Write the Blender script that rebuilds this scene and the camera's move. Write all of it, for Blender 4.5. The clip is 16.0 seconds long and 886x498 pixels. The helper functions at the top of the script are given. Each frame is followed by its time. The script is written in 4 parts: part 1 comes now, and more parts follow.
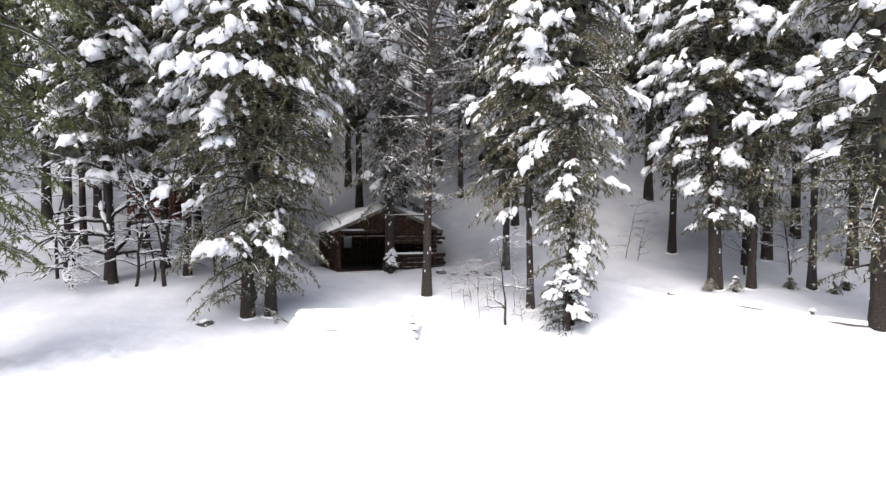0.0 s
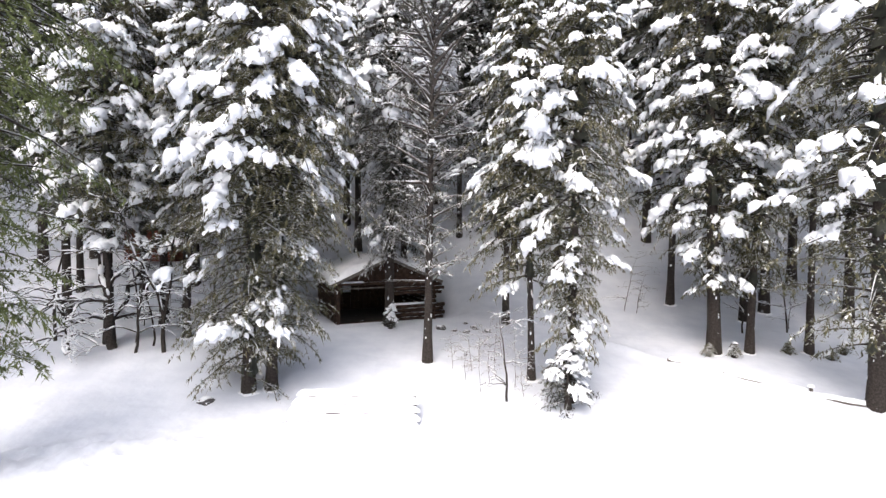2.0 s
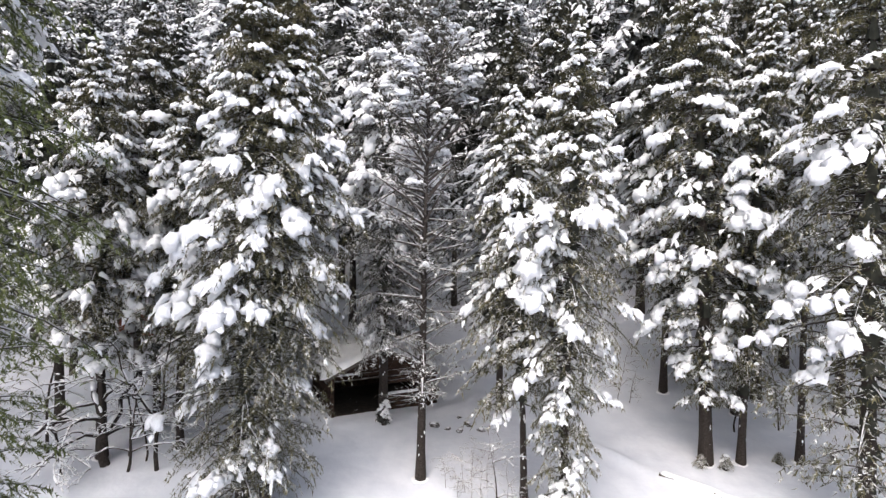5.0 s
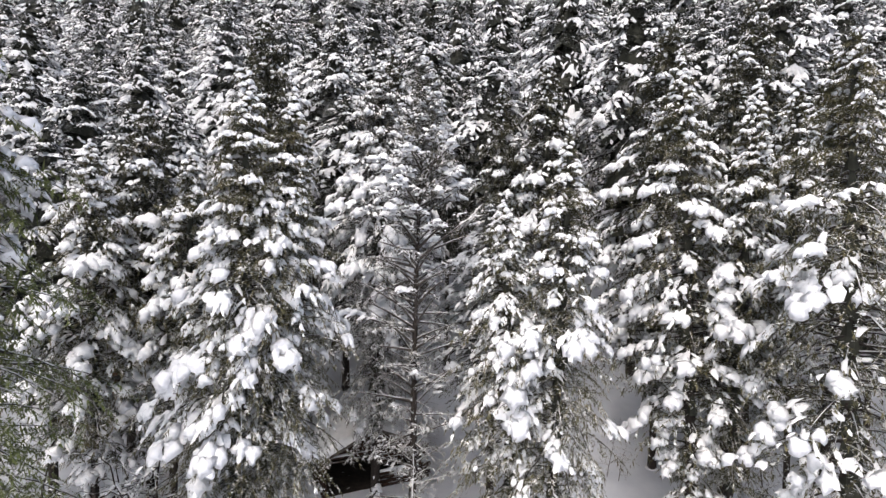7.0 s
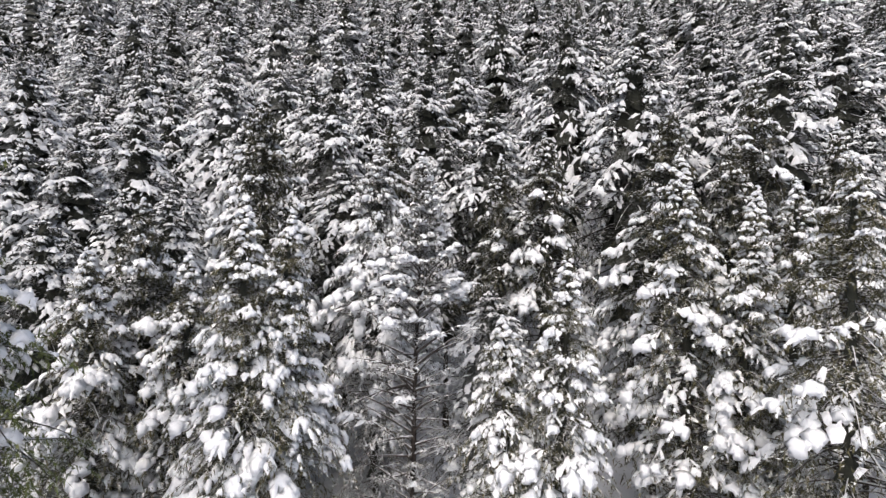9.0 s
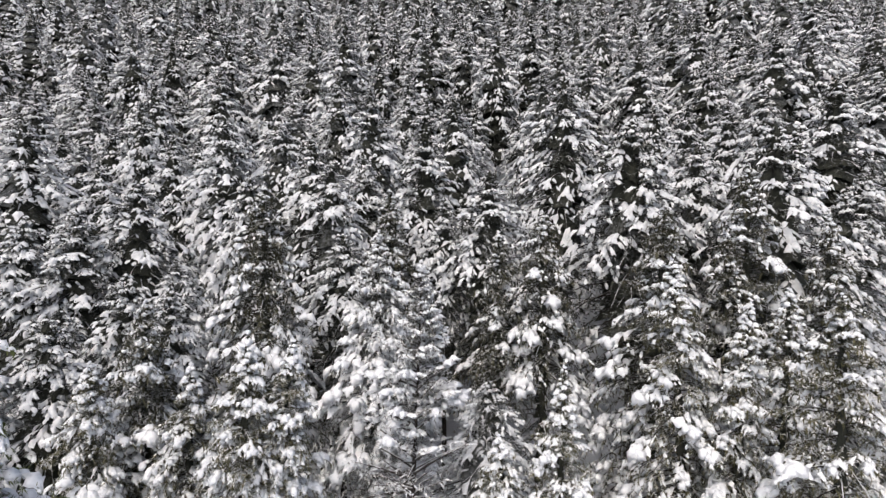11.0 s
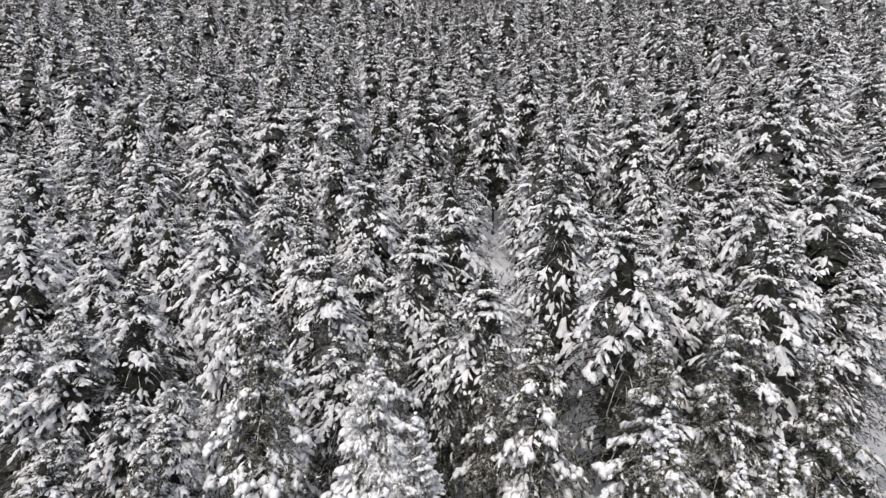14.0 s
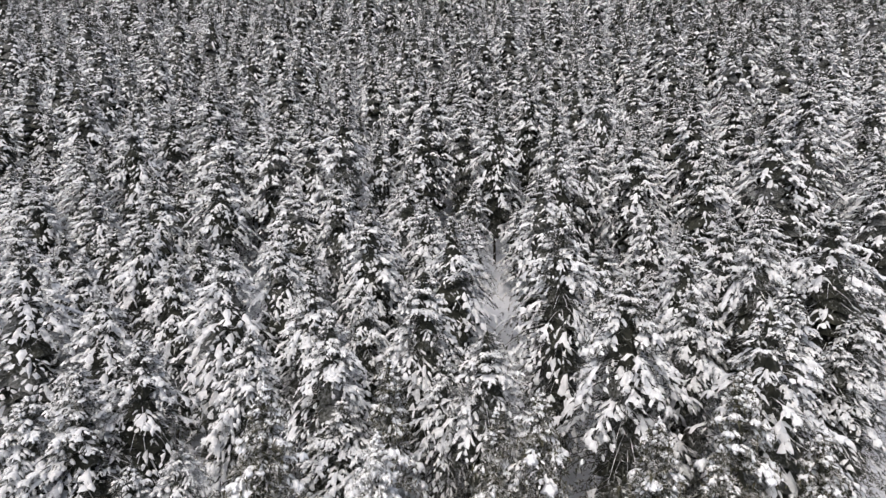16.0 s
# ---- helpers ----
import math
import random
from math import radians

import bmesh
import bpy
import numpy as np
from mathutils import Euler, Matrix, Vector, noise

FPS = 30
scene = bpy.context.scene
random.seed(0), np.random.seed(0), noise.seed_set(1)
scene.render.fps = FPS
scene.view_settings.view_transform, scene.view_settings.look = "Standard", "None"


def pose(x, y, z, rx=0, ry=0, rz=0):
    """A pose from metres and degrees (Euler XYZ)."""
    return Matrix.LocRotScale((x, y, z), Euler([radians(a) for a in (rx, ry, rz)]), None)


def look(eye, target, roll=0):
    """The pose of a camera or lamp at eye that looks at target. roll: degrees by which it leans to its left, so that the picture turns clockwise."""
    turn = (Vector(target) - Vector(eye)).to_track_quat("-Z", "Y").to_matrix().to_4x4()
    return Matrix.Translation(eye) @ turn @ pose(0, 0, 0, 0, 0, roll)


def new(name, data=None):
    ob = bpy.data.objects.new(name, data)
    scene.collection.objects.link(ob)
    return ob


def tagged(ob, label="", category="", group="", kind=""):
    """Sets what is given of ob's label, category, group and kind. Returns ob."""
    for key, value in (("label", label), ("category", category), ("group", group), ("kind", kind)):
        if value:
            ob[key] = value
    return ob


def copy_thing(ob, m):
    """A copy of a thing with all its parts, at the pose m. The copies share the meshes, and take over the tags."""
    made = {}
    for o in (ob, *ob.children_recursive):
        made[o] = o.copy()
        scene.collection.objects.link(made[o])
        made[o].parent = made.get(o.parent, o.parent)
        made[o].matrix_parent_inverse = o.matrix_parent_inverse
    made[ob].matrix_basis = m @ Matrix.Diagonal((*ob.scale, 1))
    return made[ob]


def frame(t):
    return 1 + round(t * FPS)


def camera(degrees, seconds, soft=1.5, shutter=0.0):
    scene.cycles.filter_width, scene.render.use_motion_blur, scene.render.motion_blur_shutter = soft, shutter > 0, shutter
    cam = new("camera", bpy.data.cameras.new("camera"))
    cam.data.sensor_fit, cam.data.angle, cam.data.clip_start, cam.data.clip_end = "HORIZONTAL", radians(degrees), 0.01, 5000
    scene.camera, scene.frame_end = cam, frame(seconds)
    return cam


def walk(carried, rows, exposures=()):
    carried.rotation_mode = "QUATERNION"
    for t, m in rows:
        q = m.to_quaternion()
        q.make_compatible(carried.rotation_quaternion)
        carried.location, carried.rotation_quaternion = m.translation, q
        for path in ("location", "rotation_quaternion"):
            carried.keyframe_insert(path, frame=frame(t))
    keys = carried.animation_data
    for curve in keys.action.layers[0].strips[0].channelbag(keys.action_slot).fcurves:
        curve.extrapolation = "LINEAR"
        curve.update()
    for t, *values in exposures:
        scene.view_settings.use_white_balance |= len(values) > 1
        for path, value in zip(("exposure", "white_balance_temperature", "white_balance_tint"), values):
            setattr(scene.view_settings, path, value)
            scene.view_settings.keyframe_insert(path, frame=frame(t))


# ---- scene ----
cam = camera(81.9, 16.0, 1.4)
METRES, EYE, TILT, LEAN, TURN = 36.0, 4.3, -2.2, 0.0, 0.0
ROWS = [
    (0.0, 0.0, 0.0, 0.0, -0.0, 0.0, 0.0),
    (0.5, -0.0034, 0.0003, 0.016, -0.16, 0.04, -0.07),
    (1.0, -0.0066, -0.0001, 0.0358, -0.34, 0.15, -0.15),
    (1.5, -0.0082, -0.0006, 0.0573, -0.45, 0.25, -0.25),
    (2.0, -0.0082, -0.0012, 0.0808, -0.58, 0.3, -0.31),
    (2.5, -0.011, -0.0015, 0.1038, -0.54, 0.39, -0.35),
    (3.0, -0.013, -0.0009, 0.1267, -0.45, 0.45, -0.43),
    (3.5, -0.0122, 0.0007, 0.1484, -0.59, 0.48, -0.45),
    (4.0, -0.0092, 0.0008, 0.171, -0.7, 0.51, -0.45),
    (6.5, 0.0005, -0.0134, 0.3288, -1.26, 0.28, -0.38),
    (7.0, 0.0032, -0.0142, 0.3629, -1.3, 0.32, -0.37),
    (7.5, 0.0053, -0.0136, 0.3975, -1.33, 0.33, -0.35),
    (8.0, 0.0057, -0.0128, 0.4322, -1.41, 0.28, -0.35),
    (8.5, 0.0046, -0.0125, 0.4663, -1.45, 0.24, -0.34),
    (9.0, 0.0026, -0.0126, 0.5016, -1.44, 0.21, -0.31),
    (11.5, 0.0035, -0.0258, 0.6839, -1.59, 0.22, -0.22),
    (12.0, 0.0072, -0.026, 0.7196, -1.61, 0.22, -0.18),
    (12.5, 0.0109, -0.0254, 0.7544, -1.66, 0.19, -0.14),
    (13.0, 0.0127, -0.0258, 0.7888, -1.65, 0.16, -0.1),
    (13.5, 0.0125, -0.0265, 0.824, -1.64, 0.14, -0.09),
    (14.0, 0.01, -0.0288, 0.8593, -1.6, 0.09, -0.07),
    (14.5, 0.0072, -0.0317, 0.8945, -1.56, 0.05, -0.04),
    (15.0, 0.0069, -0.0337, 0.9297, -1.53, 0.05, -0.03),
    (15.5, 0.0071, -0.0347, 0.9647, -1.48, 0.04, 0.0),
    (16.0, 0.0087, -0.0366, 0.9959, -1.43, -0.01, 0.05),
]
walk(cam, [(t, pose(0, 0, EYE, TILT, LEAN, TURN) @ pose(METRES * x, METRES * y, METRES * z, 90 + pitch, roll, yaw)) for t, x, y, z, yaw, pitch, roll in ROWS],
     [(0.0, 0.78, 6430, 10), (1.5, 0.80, 6430, 10), (2.5, 0.86, 6430, 10), (4.0, 0.67, 6430, 10), (7.0, 0.26, 6560, 10), (11.5, -0.09, 6580, 9), (16.0, -0.05, 6580, 9)])

# ---- world, sun ----
world = bpy.data.worlds.new("world")
scene.world = world
world.use_nodes = True
wn = world.node_tree.nodes
sky = wn.new("ShaderNodeTexSky")
sky.sky_type = 'NISHITA'
sky.sun_disc = False
SUN_EL, SUN_AZ = 56.0, 205.0          # degrees: height, and turn from +y towards +x
sky.sun_elevation, sky.sun_rotation = radians(SUN_EL), radians(SUN_AZ)
sky.dust_density, sky.air_density, sky.ozone_density = 5.0, 0.8, 1.0
world.node_tree.links.new(sky.outputs[0], wn["Background"].inputs[0])
wn["Background"].inputs[1].default_value = 0.15
lamp = bpy.data.lights.new("sun", 'SUN')
lamp.energy, lamp.angle, lamp.color = 1.5, radians(70), (1.0, 0.985, 0.97)
sun = new("sun", lamp)
sun.matrix_world = look((60 * math.sin(radians(SUN_AZ)), 60 * math.cos(radians(SUN_AZ)), 60 * math.tan(radians(SUN_EL))), (0, 0, 0))


# ---- materials ----
def material(name):
    m = bpy.data.materials.new(name)
    m.use_nodes = True
    return m, m.node_tree.nodes, m.node_tree.links, m.node_tree.nodes["Principled BSDF"]


def noise_node(n, l, scale, detail=4.0, where="Object"):
    co = n.new("ShaderNodeTexCoord")
    t = n.new("ShaderNodeTexNoise")
    t.inputs["Scale"].default_value, t.inputs["Detail"].default_value = scale, detail
    if where == "World":
        g = n.new("ShaderNodeNewGeometry")
        l.new(g.outputs["Position"], t.inputs["Vector"])
    else:
        l.new(co.outputs[where], t.inputs["Vector"])
    return t.outputs["Fac"]


def ramp(n, l, fac, stops):
    r = n.new("ShaderNodeValToRGB")
    el = r.color_ramp.elements
    while len(el) < len(stops):
        el.new(0.5)
    for e, (p, c) in zip(el, stops):
        e.position, e.color = p, (*c, 1)
    l.new(fac, r.inputs[0])
    return r.outputs[0]


def bump(n, l, bsdf, fac, strength, distance):
    b = n.new("ShaderNodeBump")
    b.inputs["Strength"].default_value, b.inputs["Distance"].default_value = strength, distance
    l.new(fac, b.inputs["Height"])
    l.new(b.outputs[0], bsdf.inputs["Normal"])


FROST = 1.16
SNOW_HI, SNOW_LO = (0.90, 0.905, 0.92), (0.80, 0.815, 0.84)


def snow_material(name, grain, lump, hi=SNOW_HI, lo=SNOW_LO):
    m, n, l, b = material(name)
    l.new(ramp(n, l, noise_node(n, l, grain * 0.3, 5, "World"), [(0.3, lo), (0.65, hi)]), b.inputs["Base Color"])
    b.inputs["Roughness"].default_value = 0.75
    b.inputs["Specular IOR Level"].default_value = 0.25
    bump(n, l, b, noise_node(n, l, grain, 6, "World"), 0.5, lump)
    return m


def dusted(name, stops, grain, cover, soft, rough=0.85, relief=0.02, patch=2.3, stand=0.0, upright=1.0):
    """Dark bark, wood or needles, with snow lying on what faces up."""
    m, n, l, b = material(name)
    base = ramp(n, l, noise_node(n, l, grain, 5, "World"), stops)
    g = n.new("ShaderNodeNewGeometry")
    sep = n.new("ShaderNodeSeparateXYZ")
    l.new(g.outputs["Normal"], sep.inputs[0])
    add = n.new("ShaderNodeMath")
    add.operation = 'MULTIPLY_ADD'
    l.new(noise_node(n, l, patch, 4, "World"), add.inputs[0])
    add.inputs[1].default_value = 1.1
    steep = n.new("ShaderNodeMath")
    steep.operation = 'MULTIPLY'
    steep.inputs[1].default_value = upright
    l.new(sep.outputs["Z"], steep.inputs[0])
    l.new(steep.outputs[0], add.inputs[2])
    mr = n.new("ShaderNodeMapRange")
    mr.inputs["From Min"].default_value, mr.inputs["From Max"].default_value = cover, cover + soft
    if stand:                                     # some trees hold more snow than others
        more = n.new("ShaderNodeMath")
        more.operation = 'MULTIPLY_ADD'
        l.new(noise_node(n, l, 0.16, 1, "World"), more.inputs[0])
        more.inputs[1].default_value = stand
        l.new(add.outputs[0], more.inputs[2])
        l.new(more.outputs[0], mr.inputs["Value"])
    else:
        l.new(add.outputs[0], mr.inputs["Value"])
    mix = n.new("ShaderNodeMix")
    mix.data_type = 'RGBA'
    l.new(mr.outputs[0], mix.inputs["Factor"])
    l.new(base, mix.inputs["A"])
    mix.inputs["B"].default_value = (0.86, 0.87, 0.89, 1)
    l.new(mix.outputs["Result"], b.inputs["Base Color"])
    b.inputs["Roughness"].default_value = rough
    b.inputs["Specular IOR Level"].default_value = 0.2
    bump(n, l, b, noise_node(n, l, grain * 3, 5, "World"), 0.6, relief)
    return m


snow_ground = snow_material("snow_ground", 3.0, 0.05, (0.755, 0.775, 0.825), (0.655, 0.68, 0.74))
snow_pad = snow_material("snow_pad", 11.0, 0.09)
# duller snow on the boughs of the hillside trees
grey_snow = snow_material("grey_snow", 5.0, 0.06, (0.79, 0.80, 0.815), (0.60, 0.605, 0.615))
bark = dusted("bark", [(0.3, (0.020, 0.016, 0.014)), (0.5, (0.036, 0.029, 0.025)), (0.75, (0.062, 0.052, 0.044))], 14.0, 1.18, 0.25, relief=0.03)
needles = dusted("needles", [(0.3, (0.055, 0.055, 0.030)), (0.5, (0.105, 0.098, 0.052)), (0.7, (0.165, 0.142, 0.08))], 1.6, 1.24, 0.35, 0.7, patch=3.2)
rimed = dusted("rimed_needles", [(0.3, (0.036, 0.037, 0.024)), (0.5, (0.068, 0.066, 0.042)), (0.7, (0.115, 0.102, 0.066))], 1.6, 1.22, 0.5, 0.7, patch=3.2)
hoar = dusted("hoar_needles", [(0.3, (0.06, 0.058, 0.046)), (0.7, (0.13, 0.12, 0.09))], 1.6, 0.98, 0.55, 0.7, patch=3.2)
# greener needles of one tree, lightened for the light falling on them
lit_green = dusted("lit_green", [(0.3, (0.055, 0.070, 0.024)), (0.5, (0.11, 0.130, 0.048)), (0.7, (0.17, 0.18, 0.075))], 1.6, 1.36, 0.4, 0.7, patch=3.2)
rimed_bark = dusted("rimed_bark", [(0.3, (0.05, 0.042, 0.037)), (0.7, (0.11, 0.095, 0.083))], 9.0, 0.95, 0.45, relief=0.02)
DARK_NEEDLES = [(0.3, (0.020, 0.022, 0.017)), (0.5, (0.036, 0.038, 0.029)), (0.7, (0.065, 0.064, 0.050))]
frosted = dusted("frosted_needles", DARK_NEEDLES, 2.2, FROST + 0.2, 1.2, 0.75, patch=4.0, stand=1.0, upright=0.6)
# far trees: heavier frost, with the paling of haze put into the colour
hazed_rime = dusted("hazed_rime", DARK_NEEDLES, 2.2, FROST - 0.6, 1.7, 0.75, patch=4.0, stand=1.0, upright=0.6)
# inner and lower boughs: less frost, plus crown shade put into the colour
shaded_low_frost = dusted("shaded_low_frost_needles", DARK_NEEDLES, 2.2, FROST + 0.2, 1.7, 0.75, patch=4.0, stand=1.0, upright=0.6)
old_wood = dusted("old_wood", [(0.3, (0.018, 0.011, 0.008)), (0.55, (0.042, 0.024, 0.016)), (0.8, (0.075, 0.046, 0.031))], 5.0, 1.35, 0.2)
grey_wood = dusted("grey_wood", [(0.3, (0.06, 0.05, 0.045)), (0.7, (0.17, 0.15, 0.13))], 6.0, 1.3, 0.2)
stone_dark = dusted("stone_dark", [(0.3, (0.04, 0.037, 0.035)), (0.7, (0.13, 0.12, 0.115))], 8.0, 1.25, 0.2)
dead_leaf = dusted("dead_leaf", [(0.3, (0.05, 0.03, 0.018)), (0.7, (0.14, 0.09, 0.055))], 4.0, 1.3, 0.3)


# ---- mesh helpers ----
def tri_mesh(name, v, f, mats, index=None, smooth=True):
    me = bpy.data.meshes.new(name)
    v, f = np.asarray(v, np.float32), np.asarray(f, np.int32)
    me.vertices.add(len(v))
    me.vertices.foreach_set("co", v.ravel())
    me.loops.add(f.size)
    me.loops.foreach_set("vertex_index", f.ravel())
    me.polygons.add(len(f))
    me.polygons.foreach_set("loop_start", np.arange(0, f.size, f.shape[1], dtype=np.int32))
    me.polygons.foreach_set("use_smooth", np.full(len(f), smooth))
    for m in mats:
        me.materials.append(m)
    if index is not None:
        me.polygons.foreach_set("material_index", np.asarray(index, np.int32))
    me.update(calc_edges=True)
    return me


def part(name, bm, mat, parent, label="", smooth=False):
    """Links a bmesh, or a finished mesh, as one mesh object under a thing or a part."""
    if isinstance(bm, bmesh.types.BMesh):
        me = bpy.data.meshes.new(name)
        for f in bm.faces:
            f.smooth = smooth
        bm.to_mesh(me)
        bm.free()
        me.materials.append(mat)
    else:
        me = bm
    ob = new(name, me)
    ob.parent = parent
    if label:
        tagged(ob, label)
    return ob


def thing(name, m, label, category, group="", kind=""):
    ob = new(name)
    ob.matrix_basis = m
    return tagged(ob, label, category, group, kind)


def box(bm, x0, x1, y0, y1, z0, z1, bevel=0.0):
    r = bmesh.ops.create_cube(bm, size=1, matrix=Matrix.LocRotScale(((x0 + x1) / 2, (y0 + y1) / 2, (z0 + z1) / 2), None, (x1 - x0, y1 - y0, z1 - z0)))
    if bevel:
        edges = list({e for v in r["verts"] for e in v.link_edges})
        bmesh.ops.bevel(bm, geom=edges, offset=bevel, segments=1, affect='EDGES')
    return bm


def tube(points, radii, sides=8):
    """Vertices and triangles of a tube along points, closed at its far end."""
    p = np.asarray(points, float)
    t = np.gradient(p, axis=0)
    t /= np.linalg.norm(t, axis=1)[:, None] + 1e-9
    up = np.where(np.abs(t[:, 2:3]) > 0.9, np.array([[1.0, 0, 0]]), np.array([[0, 0, 1.0]]))
    a = np.cross(t, up)
    a /= np.linalg.norm(a, axis=1)[:, None] + 1e-9
    b = np.cross(a, t)
    ang = np.arange(sides) * 2 * np.pi / sides
    ring = a[:, None] * np.cos(ang)[None, :, None] + b[:, None] * np.sin(ang)[None, :, None]
    v = (p[:, None] + ring * np.asarray(radii)[:, None, None]).reshape(-1, 3)
    f = []
    for i in range(len(p) - 1):
        for j in range(sides):
            q, w = i * sides + j, i * sides + (j + 1) % sides
            f += [(q, w, w + sides), (q, w + sides, q + sides)]
    e = len(p) - 1
    for end in (0, e):
        for j in range(1, sides - 1):
            f.append((end * sides, end * sides + j, end * sides + j + 1))
    return v, np.array(f)


def joined(pieces):
    vs, fs, k = [], [], 0
    for v, f in pieces:
        vs.append(v)
        fs.append(np.asarray(f) + k)
        k += len(v)
    return np.concatenate(vs), np.concatenate(fs)


def ico(level):
    bm = bmesh.new()
    bmesh.ops.create_icosphere(bm, subdivisions=level, radius=1)
    v = np.array([x.co[:] for x in bm.verts])
    f = np.array([[x.index for x in q.verts] for q in bm.faces])
    bm.free()
    return v, f


ICO = {1: ico(1), 2: ico(2), 3: ico(3)}


def paw_template(seed, n, rings, lobes):
    """A cushion of snow draped over the end of a bough: rounded on top, lobed and drooping at its rim, closed below."""
    rng = np.random.default_rng(seed)
    a = np.arange(n) * 2 * np.pi / n + rng.uniform(-0.15, 0.15, n)
    reach = 1 + (0.17 if n > 8 else 0.28) * np.sin(lobes * a + rng.uniform(0, 6)) + rng.uniform(-0.13, 0.13, n)
    v = [[0.0, 0.0, 1.0]]
    for k in range(1, rings + 1):
        q = k / rings
        z = math.sqrt(max(0.0, 1 - (q * 0.93) ** 2)) + rng.uniform(-0.16, 0.16, n) - 0.42 * q ** 3 - 1.1 * q * q * np.maximum(reach - 0.95, 0) - 0.22 * q * q * np.maximum(np.cos(a), 0)
        v += [[math.cos(t) * r * q, math.sin(t) * r * q, h] for t, r, h in zip(a, reach, z)]
    v.append([0.0, 0.0, -0.05])
    f = [[0, 1 + i, 1 + (i + 1) % n] for i in range(n)]
    for k in range(rings - 1):
        o = 1 + k * n
        for i in range(n):
            j = (i + 1) % n
            f += [[o + i, o + n + i, o + n + j], [o + i, o + n + j, o + j]]
    o = 1 + (rings - 1) * n
    if n > 8:
        f += [[o + i, len(v) - 1, o + (i + 1) % n] for i in range(n)]
    return np.array(v), np.array(f)


PAW = {2: [paw_template(k, 12, 2, 3 + k % 3) for k in range(6)], 1: [paw_template(20 + k, 7, 2, 3) for k in range(5)], 0: [paw_template(40 + k, 6, 1, 3) for k in range(4)]}


def blobs(rng, template, centre, along, half, rough=0.22):
    """Lumps of snow: centre (n,3), along (n,3) unit, half (n,3) = half length, width, height."""
    tv, tf = template
    n = len(centre)
    side = np.cross(np.array([0, 0, 1.0]), along)
    side /= np.linalg.norm(side, axis=1)[:, None] + 1e-9
    up = np.cross(along, side)
    k = 1 + rng.uniform(-rough, rough, (n, len(tv), 1))
    q = tv[None] * k
    z = np.where(q[..., 2] < 0, q[..., 2] * 0.6, q[..., 2])
    v = (centre[:, None] + along[:, None] * (q[..., 0:1] * half[:, None, 0:1]) + side[:, None] * (q[..., 1:2] * half[:, None, 1:2])
         + up[:, None] * (z[..., None] * half[:, None, 2:3]))
    f = tf[None] + (np.arange(n) * len(tv))[:, None, None]
    return v.reshape(-1, 3), f.reshape(-1, 3)


# ---- the ground: a field that rises to a steep wooded hill ----
CABIN_X, CABIN_Y, CABIN_TURN = -6.0, 29.3, radians(24)
_ys = np.arange(-60.0, 700.0, 0.5)
_gs = np.interp(_ys, [-60, 0, 15, 20, 24, 29.5, 33, 38, 48, 100, 320, 380, 700], [-0.3, 0, 0.0, 0.45, 1.4, 1.95, 3.1, 5.8, 11.6, 42.2, 189, 210, 216])
_gs = np.convolve(np.pad(_gs, 4, "edge"), np.ones(9) / 9, "valid")


def gz(x, y):
    x, y = np.asarray(x, float), np.asarray(y, float)
    z = np.interp(y, _ys, _gs)
    rise = np.clip((y - 26) / 20, 0, 1)
    z = z + rise * (0.055 * np.clip(x, -55, 120) + 0.8 * np.sin(x * 0.11 + 0.6) * np.sin(y * 0.09) + 0.5 * np.sin(x * 0.31 + y * 0.13))
    near = np.clip((y - 14) / 8, 0, 1) * (1 - rise)
    z = z + near * (0.08 * np.sin(x * 0.45 + 1.0) + 0.045 * np.clip(-x - 2, 0, 14))
    z = z + 0.05 * np.sin(x * 0.7 + 0.3 * y) * np.sin(y * 0.55 + 0.2 * x)
    # the level yard on which the cabin stands
    c, s = math.cos(CABIN_TURN), math.sin(CABIN_TURN)
    px, py = (x - CABIN_X) * c + (y - CABIN_Y) * s, -(x - CABIN_X) * s + (y - CABIN_Y) * c
    away = np.hypot(np.maximum(np.abs(px - 3.05) - 3.6, 0), np.maximum(np.abs(py - 2.6) - 3.0, 0))
    k = np.clip(1 - away / 2.0, 0, 1)
    k = k * k * (3 - 2 * k)
    return z * (1 - k) + 1.85 * k


def stretch(lo, hi, step, far, grow=1.18):
    a = list(np.arange(lo, hi + step / 2, step))
    s = step
    while a[-1] < far:
        s *= grow
        a.append(a[-1] + s)
    s = step
    while a[0] > -far:
        s *= grow
        a.insert(0, a[0] - s)
    return np.array(a)


gx, gy = stretch(-26, 26, 0.25, 1500), stretch(4, 34, 0.25, 1500)
GX, GY = np.meshgrid(gx, gy)
GZ = gz(GX, GY)
near = (np.abs(GX) < 30) & (GY < 36) & (GY > 2)
lump = np.array([noise.fractal(Vector((x * 0.9, y * 0.9, 3.1)), 0.7, 2.0, 4) if k else 0.0 for x, y, k in zip(GX.ravel(), GY.ravel(), near.ravel())]).reshape(GX.shape)
GZ = GZ + 0.05 * lump
# trodden snow: footprints in rough trails
prng = np.random.default_rng(5)
for (ax, ay), (bx, by), count in (((-14, 15), (-6, 17.2), 70), ((5.5, 18.6), (8.2, 19.6), 26), ((-16, 12.5), (-11, 16.5), 40), ((8, 17), (17, 15), 18)):
    for k in range(count):
        s = k / count
        fx, fy = ax + (bx - ax) * s + prng.normal(0, 0.5), ay + (by - ay) * s + prng.normal(0, 0.35)
        d2 = (GX - fx) ** 2 + (GY - fy) ** 2
        GZ = GZ - 0.13 * np.exp(-d2 / 0.045) + 0.05 * np.exp(-(np.sqrt(d2) - 0.42) ** 2 / 0.02)
